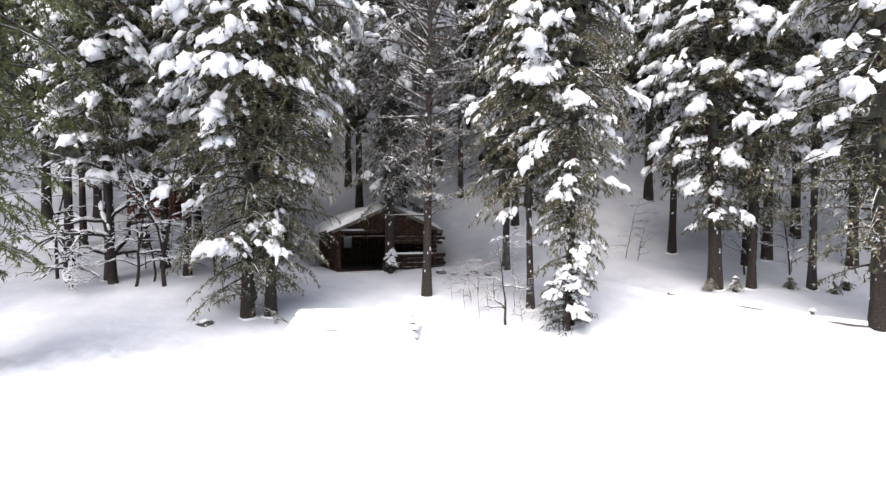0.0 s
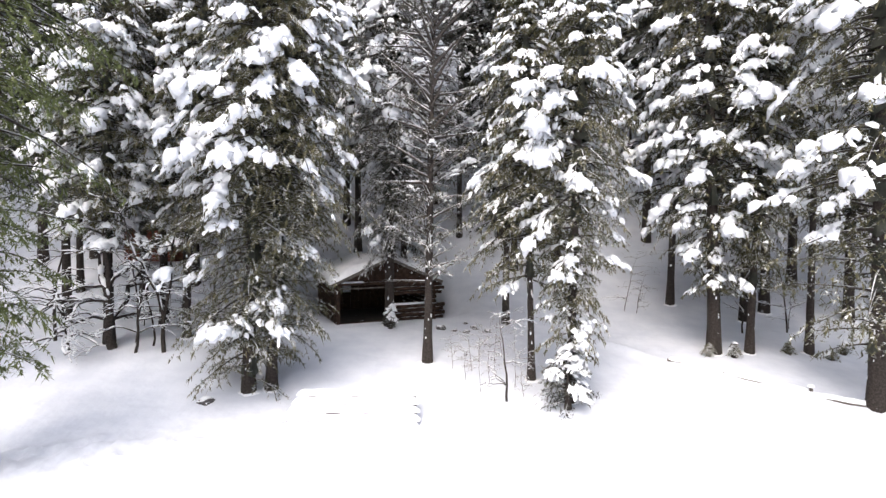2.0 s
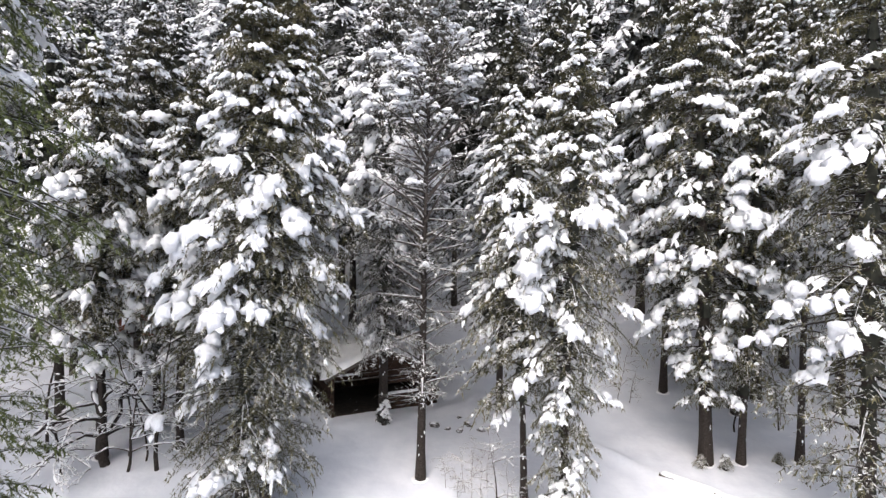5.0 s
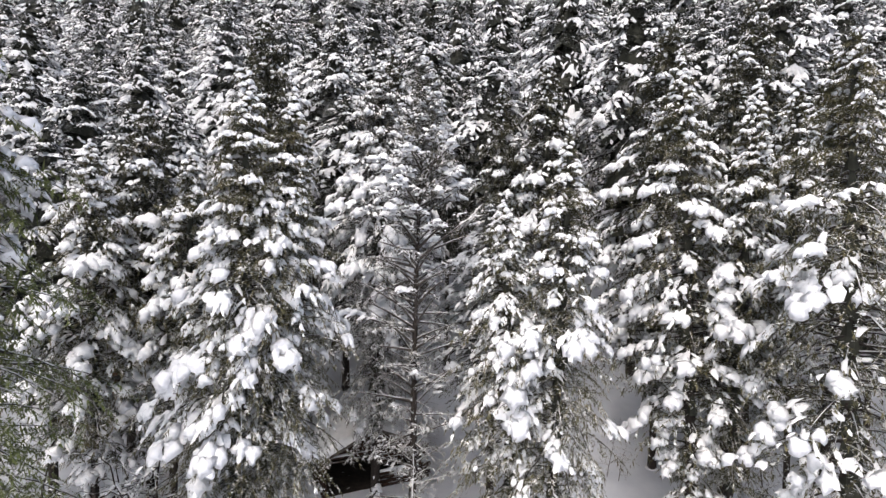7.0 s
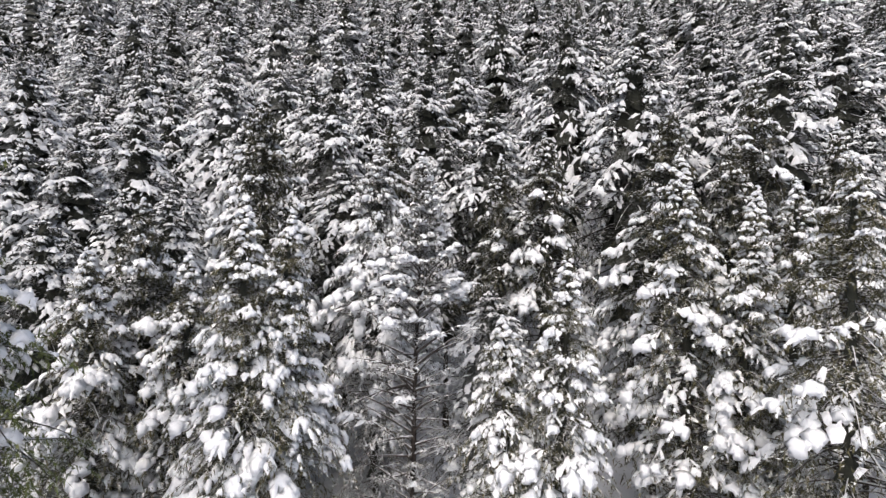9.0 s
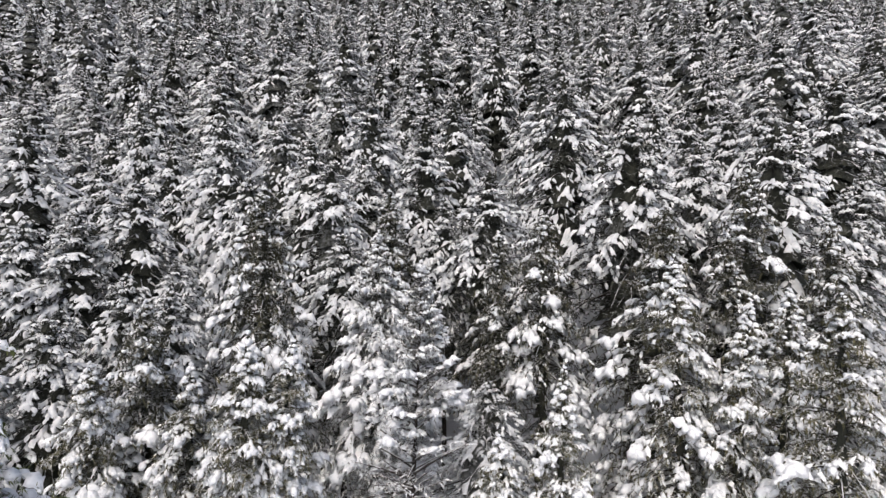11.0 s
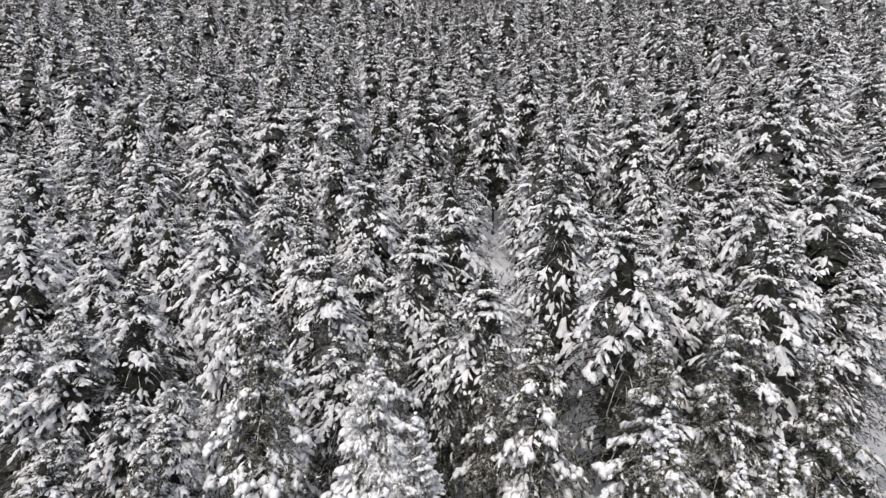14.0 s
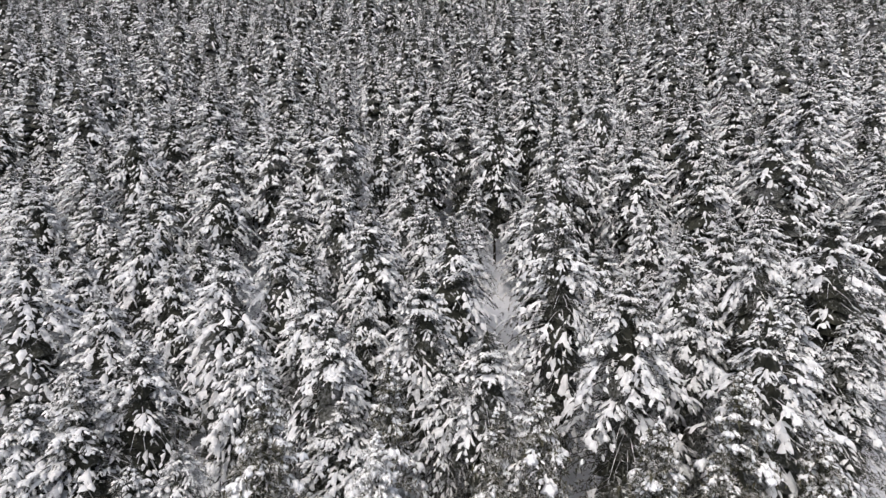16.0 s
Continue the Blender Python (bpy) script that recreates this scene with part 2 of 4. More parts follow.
# a low bank of snow along the fallen rails
BANK = [(7.6, 26.6), (10.0, 23.8), (12.4, 22.0), (15.0, 20.15), (18.6, 18.2)]
for (ax, ay), (bx, by) in zip(BANK, BANK[1:]):
    ux, uy = bx - ax, by - ay
    s = np.clip(((GX - ax) * ux + (GY - ay) * uy) / (ux * ux + uy * uy), 0, 1)
    d = np.hypot(GX - ax - s * ux, GY - ay - s * uy)
    GZ = np.maximum(GZ, gz(GX, GY) + 0.26 * np.exp(-d * d / 0.12) * (0.75 + 0.35 * np.sin(GX * 2.3)))
nx = len(gx)
ii = np.arange(len(gy) - 1)[:, None] * nx + np.arange(nx - 1)[None]
quads = np.stack([ii, ii + 1, ii + nx + 1, ii + nx], -1).reshape(-1, 4)
ground = new("ground", tri_mesh("ground", np.stack([GX, GY, GZ], -1).reshape(-1, 3), quads, [snow_ground]))
tagged(ground, "deep white snow over an open field and a steep hillside", "ground", kind="structure")


# ---- conifers ----
def conifer(seed, H, cb, R, nb, ntw, ntuft, blob_level, snow=0.75, droop=0.35, tuft=0.30, lean=(0.0, 0.0), thick=0.24, bare=0.0, limbs=True, top=0.9, sides=9, low=0.6, peak=0.2, stout=1.0, rise=0.0, hang=0.0, core=0.0, spire=0.62, blade=(0.14, 0.23), sag=1.1, laden=(0.35, 0.75, 1.22), wild=0.09, bushy=0.12, even=0.0, shade_below=0.4, grain=0.9, climb=(0, 0.35, 0.65)):
    """Wood, needles and snow of a snow-laden conifer, as vertices and triangles. cb: height of the lowest limbs; R: widest reach."""
    rng = np.random.default_rng(seed)

    def axis(h):
        k = np.maximum(np.asarray(h)[..., None] / H, 0)
        return np.concatenate([np.array(lean)[None] * k ** 1.2 + 0.10 * np.sin(k * 7 + seed) * k, np.asarray(h)[..., None]], -1)

    hs = np.linspace(-0.6, H, 14)
    rad = thick * (1 - np.clip(hs / H, 0, 1)) ** 0.85 + 0.015 + 0.10 * np.exp(-np.maximum(hs, 0) * 2.2)
    wood = [tube(axis(hs), rad, sides)]
    boughs = []
    u = (np.arange(nb) + rng.uniform(0, 1, nb)) / nb
    u = u ** 0.8
    h = cb + (H - cb) * u * 0.985
    az = np.arange(nb) * 2.39996 + rng.normal(0, 0.45, nb)
    prof = np.minimum(1, (1 - u) / spire) ** top * np.interp(u, [0, peak, peak + 0.2, 1], [low, 0.96, 1.06, 1.1]) + 0.035
    L = R * prof * rng.uniform(0.62 + 0.2 * even, 1.18 - 0.08 * even, nb)
    el = np.interp(u, [0, 0.5, 1], [0.02, 0.10, 0.5]) + rise + rng.normal(0, wild, nb)
    dr = droop * np.interp(u, [0, 0.6, 1], [sag, 0.95, 0.6]) * rng.uniform(0.6, 1.4, nb)
    if bare:
        L = np.where(u < bare, L * rng.uniform(0.35, 1.1, nb), L)
        el = el + rng.normal(0, 0.22, nb) * (u < bare)
    d = np.stack([np.cos(az), np.sin(az)], -1)
    root = axis(h)

    def P(i, s):
        s = np.asarray(s)[..., None]
        li = L[i][..., None]
        return root[i] + np.concatenate([d[i] * li * s, li * (el[i][..., None] * s - dr[i][..., None] * s * s)], -1)

    if limbs:
        ss = np.array([0, 0.3, 0.6, 0.85, 1.0])
        for i in range(nb):
            r0 = 0.012 + 0.016 * L[i]
            boughs.append(tube(P(np.full(5, i), ss), stout * r0 * (1.05 - ss) + 0.004, 3))
    # twigs
    bi = np.repeat(np.arange(nb), ntw)
    sk = np.tile((np.arange(ntw) + 0.7) / ntw, nb) * 0.86 + 0.14 + rng.uniform(-0.04, 0.04, nb * ntw)
    sk = np.minimum(sk, 1.0)
    sgn = np.tile(np.where(np.arange(ntw) % 2, 1.0, -1.0), nb)
    ang = sgn * np.interp(sk, [0.2, 0.9, 1.0], [1.15, 0.75, 0.15]) * rng.uniform(0.7, 1.25, nb * ntw)
    tl = L[bi] * 0.46 * (1.08 - 0.72 * sk) * rng.uniform(0.7, 1.3, nb * ntw) + np.minimum(0.10, 0.18 * L[bi])
    td = np.stack([d[bi, 0] * np.cos(ang) - d[bi, 1] * np.sin(ang), d[bi, 0] * np.sin(ang) + d[bi, 1] * np.cos(ang)], -1)
    slope = el[bi] - 2 * dr[bi] * sk
    tdr = 0.12 + hang + 0.3 * rng.uniform(0, 1, nb * ntw)
    base = P(bi, sk)

    def Q(j, v):
        v = np.asarray(v)[..., None]
        lj = tl[j][..., None]
        return base[j] + np.concatenate([td[j] * lj * v, lj * (slope[j][..., None] * 0.7 * v - tdr[j][..., None] * v * v)], -1)

    keep = np.ones(nb, bool)
    if bare:
        keep = (u > bare) | (rng.uniform(0, 1, nb) < bushy)
    if bare:
        # bare twigs on the dead limbs
        for j in np.nonzero(~keep[bi])[0]:
            q = np.array([0.0, 0.5, 1.0])
            boughs.append(tube(Q(np.full(3, j), q) + rng.normal(0, 0.03, (3, 3)), np.array([0.011, 0.008, 0.004]), 3))
    # tufts of needles
    tj = np.repeat(np.arange(nb * ntw), ntuft)
    tj = tj[keep[bi[tj]]]
    n = len(tj)
    tv = rng.uniform(0.0, 1.0, n)
    o = Q(tj, tv)
    phi = rng.uniform(-1.1, 1.1, n) * (1.7 if blob_level == 2 else 1.0)
    dx = td[tj, 0] * np.cos(phi) - td[tj, 1] * np.sin(phi)
    dy = td[tj, 0] * np.sin(phi) + td[tj, 1] * np.cos(phi)
    dirv = np.stack([dx, dy, slope[tj] * 0.4 - tdr[tj] * tv * 0.8 + rng.normal(0.0, 0.7 if blob_level == 2 else 0.5, n)], -1)
    ln = tuft * rng.uniform(0.6, 1.35, n) * np.clip(0.45 + 0.6 * L[bi[tj]], 0, 1)
    acr = np.stack([-dy, dx, rng.normal(0, 0.5, n)], -1) * (ln * rng.uniform(*blade, n))[:, None]
    lv = np.stack([o - acr, o + acr, o + dirv * ln[:, None]], 1).reshape(-1, 3)
    lf = np.arange(n * 3).reshape(-1, 3)
    owner = bi[tj]
    inner = None
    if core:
        # the dense middle of the crown: ragged tiers of inner twigs round the trunk, shade put in as dark colour
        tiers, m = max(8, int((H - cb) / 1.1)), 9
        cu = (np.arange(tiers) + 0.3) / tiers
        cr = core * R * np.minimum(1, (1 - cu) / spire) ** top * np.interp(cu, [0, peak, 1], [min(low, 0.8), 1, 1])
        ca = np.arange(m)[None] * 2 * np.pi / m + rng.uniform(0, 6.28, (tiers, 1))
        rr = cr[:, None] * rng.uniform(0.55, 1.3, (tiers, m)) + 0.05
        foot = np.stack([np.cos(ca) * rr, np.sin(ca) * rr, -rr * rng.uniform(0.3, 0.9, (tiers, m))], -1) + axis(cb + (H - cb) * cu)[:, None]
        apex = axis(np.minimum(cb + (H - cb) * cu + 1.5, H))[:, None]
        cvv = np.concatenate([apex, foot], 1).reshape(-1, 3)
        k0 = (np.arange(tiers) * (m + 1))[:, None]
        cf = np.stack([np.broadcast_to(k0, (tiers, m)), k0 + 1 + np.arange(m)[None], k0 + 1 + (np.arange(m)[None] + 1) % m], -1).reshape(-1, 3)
        # the lower boughs: less snow, and their shade put into the colour
        below = u[owner] + rng.normal(0, 0.05, n) < shade_below
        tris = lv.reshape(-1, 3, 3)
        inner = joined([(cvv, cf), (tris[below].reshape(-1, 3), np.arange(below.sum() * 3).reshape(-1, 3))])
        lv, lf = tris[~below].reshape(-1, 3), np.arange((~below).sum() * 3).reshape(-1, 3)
    # snow lying on the sprays
    # heavy in patches, with bare green between
    tips = P(np.arange(nb), np.full(nb, 0.85))
    patch = np.array([noise.noise(Vector(p) * grain + Vector((seed * 3.7, 0, 0))) for p in tips])
    weight = 0.5 + 1.5 * patch + 1.9 * (snow * np.interp(u, climb, laden) - 0.70) + 0.2 * np.clip((u - 0.75) * 5, 0, 1) + rng.normal(0, 0.2, nb)
    load = np.where(weight > 0.46, np.clip(weight + 0.15, 0.6, 1.2), np.clip(weight, 0, 0.25))
    load = np.where(keep, load, load * 0.45)
    take = np.nonzero(rng.uniform(0, 1, nb * ntw) < load[bi] * np.interp(sk, [0.2, 0.55, 1], [0.25, 0.95, 1.2]))[0]
    take = take[load[bi[take]] > 0.3]

    def heap(take, v0, lo, hi, fat, template, most=0.55):
        v0 = v0 + rng.uniform(-0.12, 0.12, len(take))
        c = Q(take, v0)
        t1 = Q(take, v0 + 0.15) - c
        t1 /= np.linalg.norm(t1, axis=1)[:, None] + 1e-9
        big = (0.55 + 0.45 * load[bi[take]]) * np.where(keep[bi[take]], 1, 0.5)
        hl = np.clip(tl[take] * rng.uniform(lo, hi, len(take)), 0.085, most * rng.uniform(0.7, 1.1, len(take)))
        hw = np.clip(hl * rng.uniform(fat * 0.7, fat * 1.25, len(take)) * big, 0.035, 0.30)
        hh = hw * rng.uniform(0.65, 1.05, len(take))
        c[:, 2] += hh * 0.5
        return blobs(rng, template, c, t1, np.stack([hl, hw, hh], -1), 0.3)

    def some(share):
        return take[rng.uniform(0, 1, len(take)) < share]

    def paws(s, off, lo, hi, cap, detail, share=1.0, least=0.45, slim=1.0):
        """Thick snow on the outer half of the heavier boughs, and on the sprays to either side."""
        i = np.nonzero((load > least) & keep & (rng.uniform(0, 1, nb) < share))[0]
        s = np.clip(s + rng.uniform(-0.09, 0.09, len(i)), 0, 1.04)
        o = off * rng.uniform(0.7, 1.25, len(i))
        side = np.stack([-d[i, 1], d[i, 0], np.zeros(len(i))], -1)
        c = P(i, s) + side * (o * L[i])[:, None]
        c[:, 2] -= np.abs(o) * L[i] * 0.22
        t1 = P(i, s + 0.06) - P(i, s)
        t1 /= np.linalg.norm(t1, axis=1)[:, None] + 1e-9
        t1 = t1 + side * (np.sign(off) * rng.uniform(0.2, 0.6, len(i)))[:, None]
        t1[:, 2] -= (0.2 + rng.uniform(0, 0.5, len(i))) * (1.0 if blob_level == 2 else 0.6)
        t1 /= np.linalg.norm(t1, axis=1)[:, None] + 1e-9
        hl = np.clip(L[i] * rng.uniform(lo, hi, len(i)), 0.13, cap) * (0.5 + 0.5 * load[i])
        hw = hl * rng.uniform(0.65, 1.05, len(i)) * slim
        hh = hl * rng.uniform(0.45, 0.72, len(i)) * slim
        c[:, 2] += hh * 0.15
        half = np.stack([hl, hw, hh], -1)
        which = rng.integers(len(PAW[detail]), size=len(i))
        return joined([blobs(rng, PAW[detail][k], c[which == k], t1[which == k], half[which == k], 0.2) for k in range(len(PAW[detail])) if (which == k).any()] or [(np.zeros((0, 3)), np.zeros((0, 3), int))])

    small = PAW[1][seed % len(PAW[1])]
    if blob_level == 2:
        pads = joined([paws(0.99, 0.0, 0.11, 0.18, 0.42, 2), paws(0.86, 0.0, 0.11, 0.17, 0.40, 2, 0.9), paws(0.92, 0.10, 0.09, 0.15, 0.36, 2, 0.75), paws(0.92, -0.10, 0.09, 0.15, 0.36, 2, 0.75), paws(0.70, 0.0, 0.13, 0.18, 0.5, 1, 0.75, 0.45, 0.5),
                       paws(0.74, 0.19, 0.08, 0.14, 0.32, 1, 0.4), paws(0.74, -0.19, 0.08, 0.14, 0.32, 1, 0.4), paws(0.98, 0.0, 0.05, 0.09, 0.2, 1, 0.5, 0.12),
                       heap(some(0.6), 0.45, 0.32, 0.48, 0.42, small, 0.34), heap(some(0.4), 0.85, 0.16, 0.26, 0.7, small, 0.16)])
        # the snowy leader and its short top shoots
        m = 34
        hh = H - rng.uniform(0.0, 1.0, m) ** 1.3 * min(4.0, 0.2 * H)
        a, out = rng.uniform(0, 6.28, m), (H - hh) * 0.2 + 0.03
        tops = axis(hh) + np.stack([np.cos(a) * out, np.sin(a) * out, np.zeros(m)], -1)
        pads = joined([pads, blobs(rng, ICO[1], tops, np.stack([np.cos(a), np.sin(a), np.full(m, 0.2)], -1), (0.05 + 0.10 * rng.uniform(0.3, 1, m) * np.clip((H - hh) / 2, 0.35, 1))[:, None] * np.array([[1.2, 0.9, 0.9]]), 0.25)])
        # snow blown onto the bark, and a collar round the foot
        m = 44
        hh = rng.uniform(0.3, min(cb + 5, H * 0.6), m)
        a = rng.uniform(0, 6.28, m)
        rt = thick * (1 - hh / H) ** 0.85 + 0.01
        stuck = axis(hh) + np.stack([np.cos(a) * rt, np.sin(a) * rt, np.zeros(m)], -1)
        pads = joined([pads, blobs(rng, ICO[1], stuck, np.stack([-np.sin(a), np.cos(a), np.zeros(m)], -1), rng.uniform(0.5, 1.0, (m, 1)) * np.array([[0.05, 0.022, 0.12]]), 0.3),
                       blobs(rng, ICO[2], np.array([[0.0, 0.12, -0.08]]), np.array([[1.0, 0, 0]]), np.array([[thick + 0.30, thick + 0.26, 0.18]]), 0.1)])
    elif blob_level == 1:
        pads = joined([paws(0.78, 0.0, 0.15, 0.22, 0.60, 1, 0.95, 0.25, 0.42), paws(0.97, 0.04, 0.08, 0.12, 0.28, 1, 0.9, 0.3), paws(0.93, -0.06, 0.08, 0.12, 0.28, 0, 0.8, 0.3),
                       heap(some(0.85), 0.45, 0.34, 0.50, 0.44, small, 0.36), heap(some(0.4), 0.9, 0.2, 0.3, 0.6, PAW[0][1], 0.22)])
    else:
        pads = joined([paws(0.76, 0.0, 0.16, 0.24, 0.75, 1 if blob_level == 0 else 0, 1.0, 0.2, 0.42), paws(0.97, 0.0, 0.08, 0.12, 0.36, 0, 0.9, 0.3), heap(some(0.9), 0.5, 0.38, 0.54, 0.44, PAW[0][0], 0.38 if blob_level == 0 else 0.62)])
    return joined(wood), joined(boughs) if boughs else None, (lv, lf), inner, pads


TREE_PARTS = (("trunk", bark), ("limb", bark), ("crown", needles), ("inner_crown", shaded_low_frost), ("snow_load", snow_pad))


def tree_parts(thing_ob, arrays, fine=True, leaf=None, limb=None, load=None):
    for (name, m), a in zip(TREE_PARTS, arrays):
        if a is not None:
            if name == "crown" and fine:
                m = frosted
            if name == "crown" and leaf:
                m = leaf
            if name == "limb" and limb:
                m = limb
            if name == "snow_load" and load:
                m = load
            ob = part(name, tri_mesh(name, a[0], a[1], [m], smooth=name not in ("crown", "inner_crown")), m, thing_ob)
            if name != "trunk":
                tagged(ob, kind="stuff")
    return thing_ob


planted = []


def plant(x, y, tip, cb, R, seed, label, nb=120, ntw=9, ntuft=25, level=2, leaf=None, limb=None, **more):
    if level == 2:
        more.setdefault("hang", 0.16)
        more.setdefault("wild", 0.2)
        more.setdefault("sag", 0.45)
        more.setdefault("droop", 0.55)
    more.setdefault("tuft", 0.14)
    more.setdefault("core", 0.13)
    more.setdefault("shade_below", -1.0)
    more.setdefault("spire", 0.5)
    z = float(gz(x, y))
    H = tip - z
    t = thing("conifer", pose(x, y, z), label, "conifer", "trees at the forest edge")
    tree_parts(t, conifer(seed, H, cb, R, nb, ntw, ntuft, level, **more), level < 2, leaf, limb)
    planted.append((x, y))
    return t


# the front row
plant(-7.85, 20.4, 23.6, 0.6, 3.0, 11, "tall dark green conifer with low drooping boughs and heavy snow pads", nb=300, lean=(0.85, 0.1), ntuft=38, tuft=0.11, low=0.75, peak=0.3, snow=0.68, thick=0.23)
plant(-7.05, 20.7, 23.2, 1.8, 2.75, 12, "dark green conifer with snow pads leaning beside its twin", nb=280, lean=(1.6, 0.3), ntuft=38, tuft=0.11, low=0.5, peak=0.3, snow=0.57, thick=0.20)
plant(-13.7, 14.2, 28.0, 2.4, 3.7, 13, "broad old green conifer with snow at the field's edge", nb=340, snow=0.66, laden=(0.1, 0.25, 1.25), climb=(0, 0.45, 0.75), thick=0.30, low=0.4, peak=0.4, ntuft=30, tuft=0.13, leaf=lit_green)
plant(-0.75, 23.2, 26.2, 3.4, 2.6, 14, "straight pine with bare frosted limbs and a thin crown", nb=280, ntw=10, bare=0.62, bushy=0.3, droop=0.12, hang=0.0, wild=0.25, thick=0.19, ntuft=18, leaf=hoar, limb=rimed_bark, stout=1.7, snow=0.68, rise=0.3, low=0.8, lean=(0.4, 2.0), core=0.0)
plant(4.95, 20.0, 21.9, 0.3, 2.35, 15, "conifer with thick snow pads and a bushy foot", nb=250, ntuft=34, tuft=0.11, low=0.25, peak=0.42, laden=(1.25, 0.9, 1.1), lean=(1.0, 1.7), snow=0.70, thick=0.17)
plant(3.75, 21.7, 18.8, 4.2, 2.3, 16, "slender conifer with snow-laden boughs", nb=180, lean=(-0.5, 0.3), snow=0.74, thick=0.14)
plant(13.05, 24.4, 26.5, 2.6, 2.7, 17, "conifer with a thick bare trunk and large snow pads", nb=230, low=0.25, lean=(-0.6, 1.0), laden=(0.85, 1.0, 1.1), snow=0.80, thick=0.30)
plant(14.7, 24.3, 24.6, 3.2, 2.1, 18, "slim conifer with a bare lower trunk and snowy top", nb=160, lean=(0.5, -0.8), snow=0.80, thick=0.17)
plant(17.75, 24.5, 25.0, 8.0, 2.2, 19, "slim conifer with a long bare trunk", nb=145, snow=0.78, thick=0.16)
plant(16.6, 19.3, 25.4, 2.2, 3.5, 20, "large conifer with wide snow-covered boughs", nb=230, laden=(0.3, 0.75, 1.1), snow=0.68, thick=0.30, lean=(-0.5, 0))
plant(-15.6, 23.9, 21.5, 4.6, 2.6, 21, "conifer with dusted boughs above a forked trunk", nb=180, laden=(0.8, 0.9, 1.1), snow=0.78, thick=0.22)
plant(-12.4, 24.7, 21.3, 4.8, 2.3, 22, "conifer with snowy boughs and a straight thin trunk", nb=180, laden=(0.8, 0.9, 1.1), snow=0.78, thick=0.15, lean=(1.3, -0.2))
# the row behind
MORE = dict(ntw=8, ntuft=14, tuft=0.25, level=2, leaf=rimed, laden=(0.7, 1.05, 0.95))
plant(-3.0, 28.6, 27.7, 4.0, 3.5, 23, "tall conifer standing before the cabin with frosted boughs", nb=290, bare=0.3, bushy=0.7, ntw=9, ntuft=24, tuft=0.17, leaf=hoar, limb=rimed_bark, snow=0.77, thick=0.26, lean=(0.1, 2.8))
plant(-10.1, 32.2, 30.6, 4.0, 3.8, 24, "very tall dark conifer with snow pads", nb=220, snow=0.74, thick=0.3, **MORE)
plant(13.9, 31.0, 29.4, 5.0, 3.4, 25, "very tall conifer with broad snow-laden boughs", nb=210, snow=0.76, thick=0.2, lean=(-0.5, -2.4), **MORE)
plant(17.2, 28.9, 27.6, 5.5, 2.9, 26, "tall conifer with snowy boughs", nb=160, snow=0.84, thick=0.24, **MORE)
plant(19.3, 30.4, 32.0, 5.0, 3.2, 27, "tall conifer with snowy boughs", nb=180, snow=0.80, thick=0.26, **MORE)
plant(23.6, 29.4, 28.8, 4.0, 3.0, 28, "tall conifer with snowy boughs", nb=170, snow=0.81, thick=0.26, **MORE)
plant(8.0, 35.2, 29.1, 4.5, 3.6, 29, "tall conifer with dead lower limbs and a snowy crown", nb=190, bare=0.45, bushy=0.08, snow=0.70, thick=0.24, **MORE)
plant(5.0, 35.4, 27.7, 4.0, 2.4, 30, "tall conifer with dead lower limbs and a snowy crown", nb=160, bare=0.38, bushy=0.1, snow=0.64, thick=0.24, **MORE)
plant(-14.6, 26.8, 24.0, 4.0, 2.9, 31, "conifer with drooping snowy boughs", nb=160, snow=0.80, thick=0.2, **MORE)
plant(-2.8, 37.4, 31.0, 4.0, 3.1, 32, "tall conifer with snowy boughs", nb=170, snow=0.82, thick=0.24, **MORE)


# ---- the open log cabin ----
def board(name, x0, x1, y0, y1, z0, z1, parent, mat, label="", bevel=0.012):
    return part(name, box(bmesh.new(), x0, x1, y0, y1, z0, z1, bevel), mat, parent, label)


def log_mesh(length, radius, seed, sides=10):
    rng = np.random.default_rng(seed)
    n = max(4, int(length / 0.4))
    p = np.stack([np.linspace(0, length, n), 0.02 * np.sin(np.linspace(0, 5, n) + seed), 0.015 * np.cos(np.linspace(0, 4, n) + seed)], -1)
    v, f = tube(p, radius * rng.uniform(0.93, 1.05, n), sides)
    return v, f


def snow_strip(length, width, height, seed, steps=26, across=9):
    """A rounded, lumpy cap of snow along x, lying on z = 0."""
    s = np.linspace(0, 1, steps)
    a = np.linspace(-1, 1, across)
    S, A = np.meshgrid(s, a, indexing="ij")
    lump = np.array([noise.fractal(Vector((q * length * 1.4, w * 1.2, seed * 3.7)), 0.8, 2.0, 3) for q, w in zip(S.ravel(), A.ravel())]).reshape(S.shape)
    ends = np.clip(np.minimum(s, 1 - s) * length / (height * 1.3), 0, 1) ** 0.5
    z = height * (1 - np.abs(A) ** 3) ** 0.55 * ends[:, None] * (1 + 0.28 * lump) - 0.03 * np.abs(A)
    y = A * width / 2 * (0.86 + 0.14 * ends[:, None]) * (1 + 0.14 * lump)
    top = np.stack([S * length, y, z], -1).reshape(-1, 3)
    low = top.copy()
    low[:, 2] = -0.03
    i = np.arange(steps - 1)[:, None] * across + np.arange(across - 1)[None]
    i = i.ravel()
    n = steps * across
    f = [np.stack([i, i + across, i + across + 1], -1), np.stack([i, i + across + 1, i + 1], -1),
         np.stack([i + n, i + across + 1 + n, i + across + n], -1), np.stack([i + n, i + 1 + n, i + across + 1 + n], -1)]
    return np.concatenate([top, low]), np.concatenate(f)


def arr_part(name, arrays, mat, parent, label="", m=None, smooth=True):
    ob = part(name, tri_mesh(name, arrays[0], arrays[1], [mat], smooth=smooth), mat, parent, label)
    if m is not None:
        ob.matrix_basis = m
    return ob


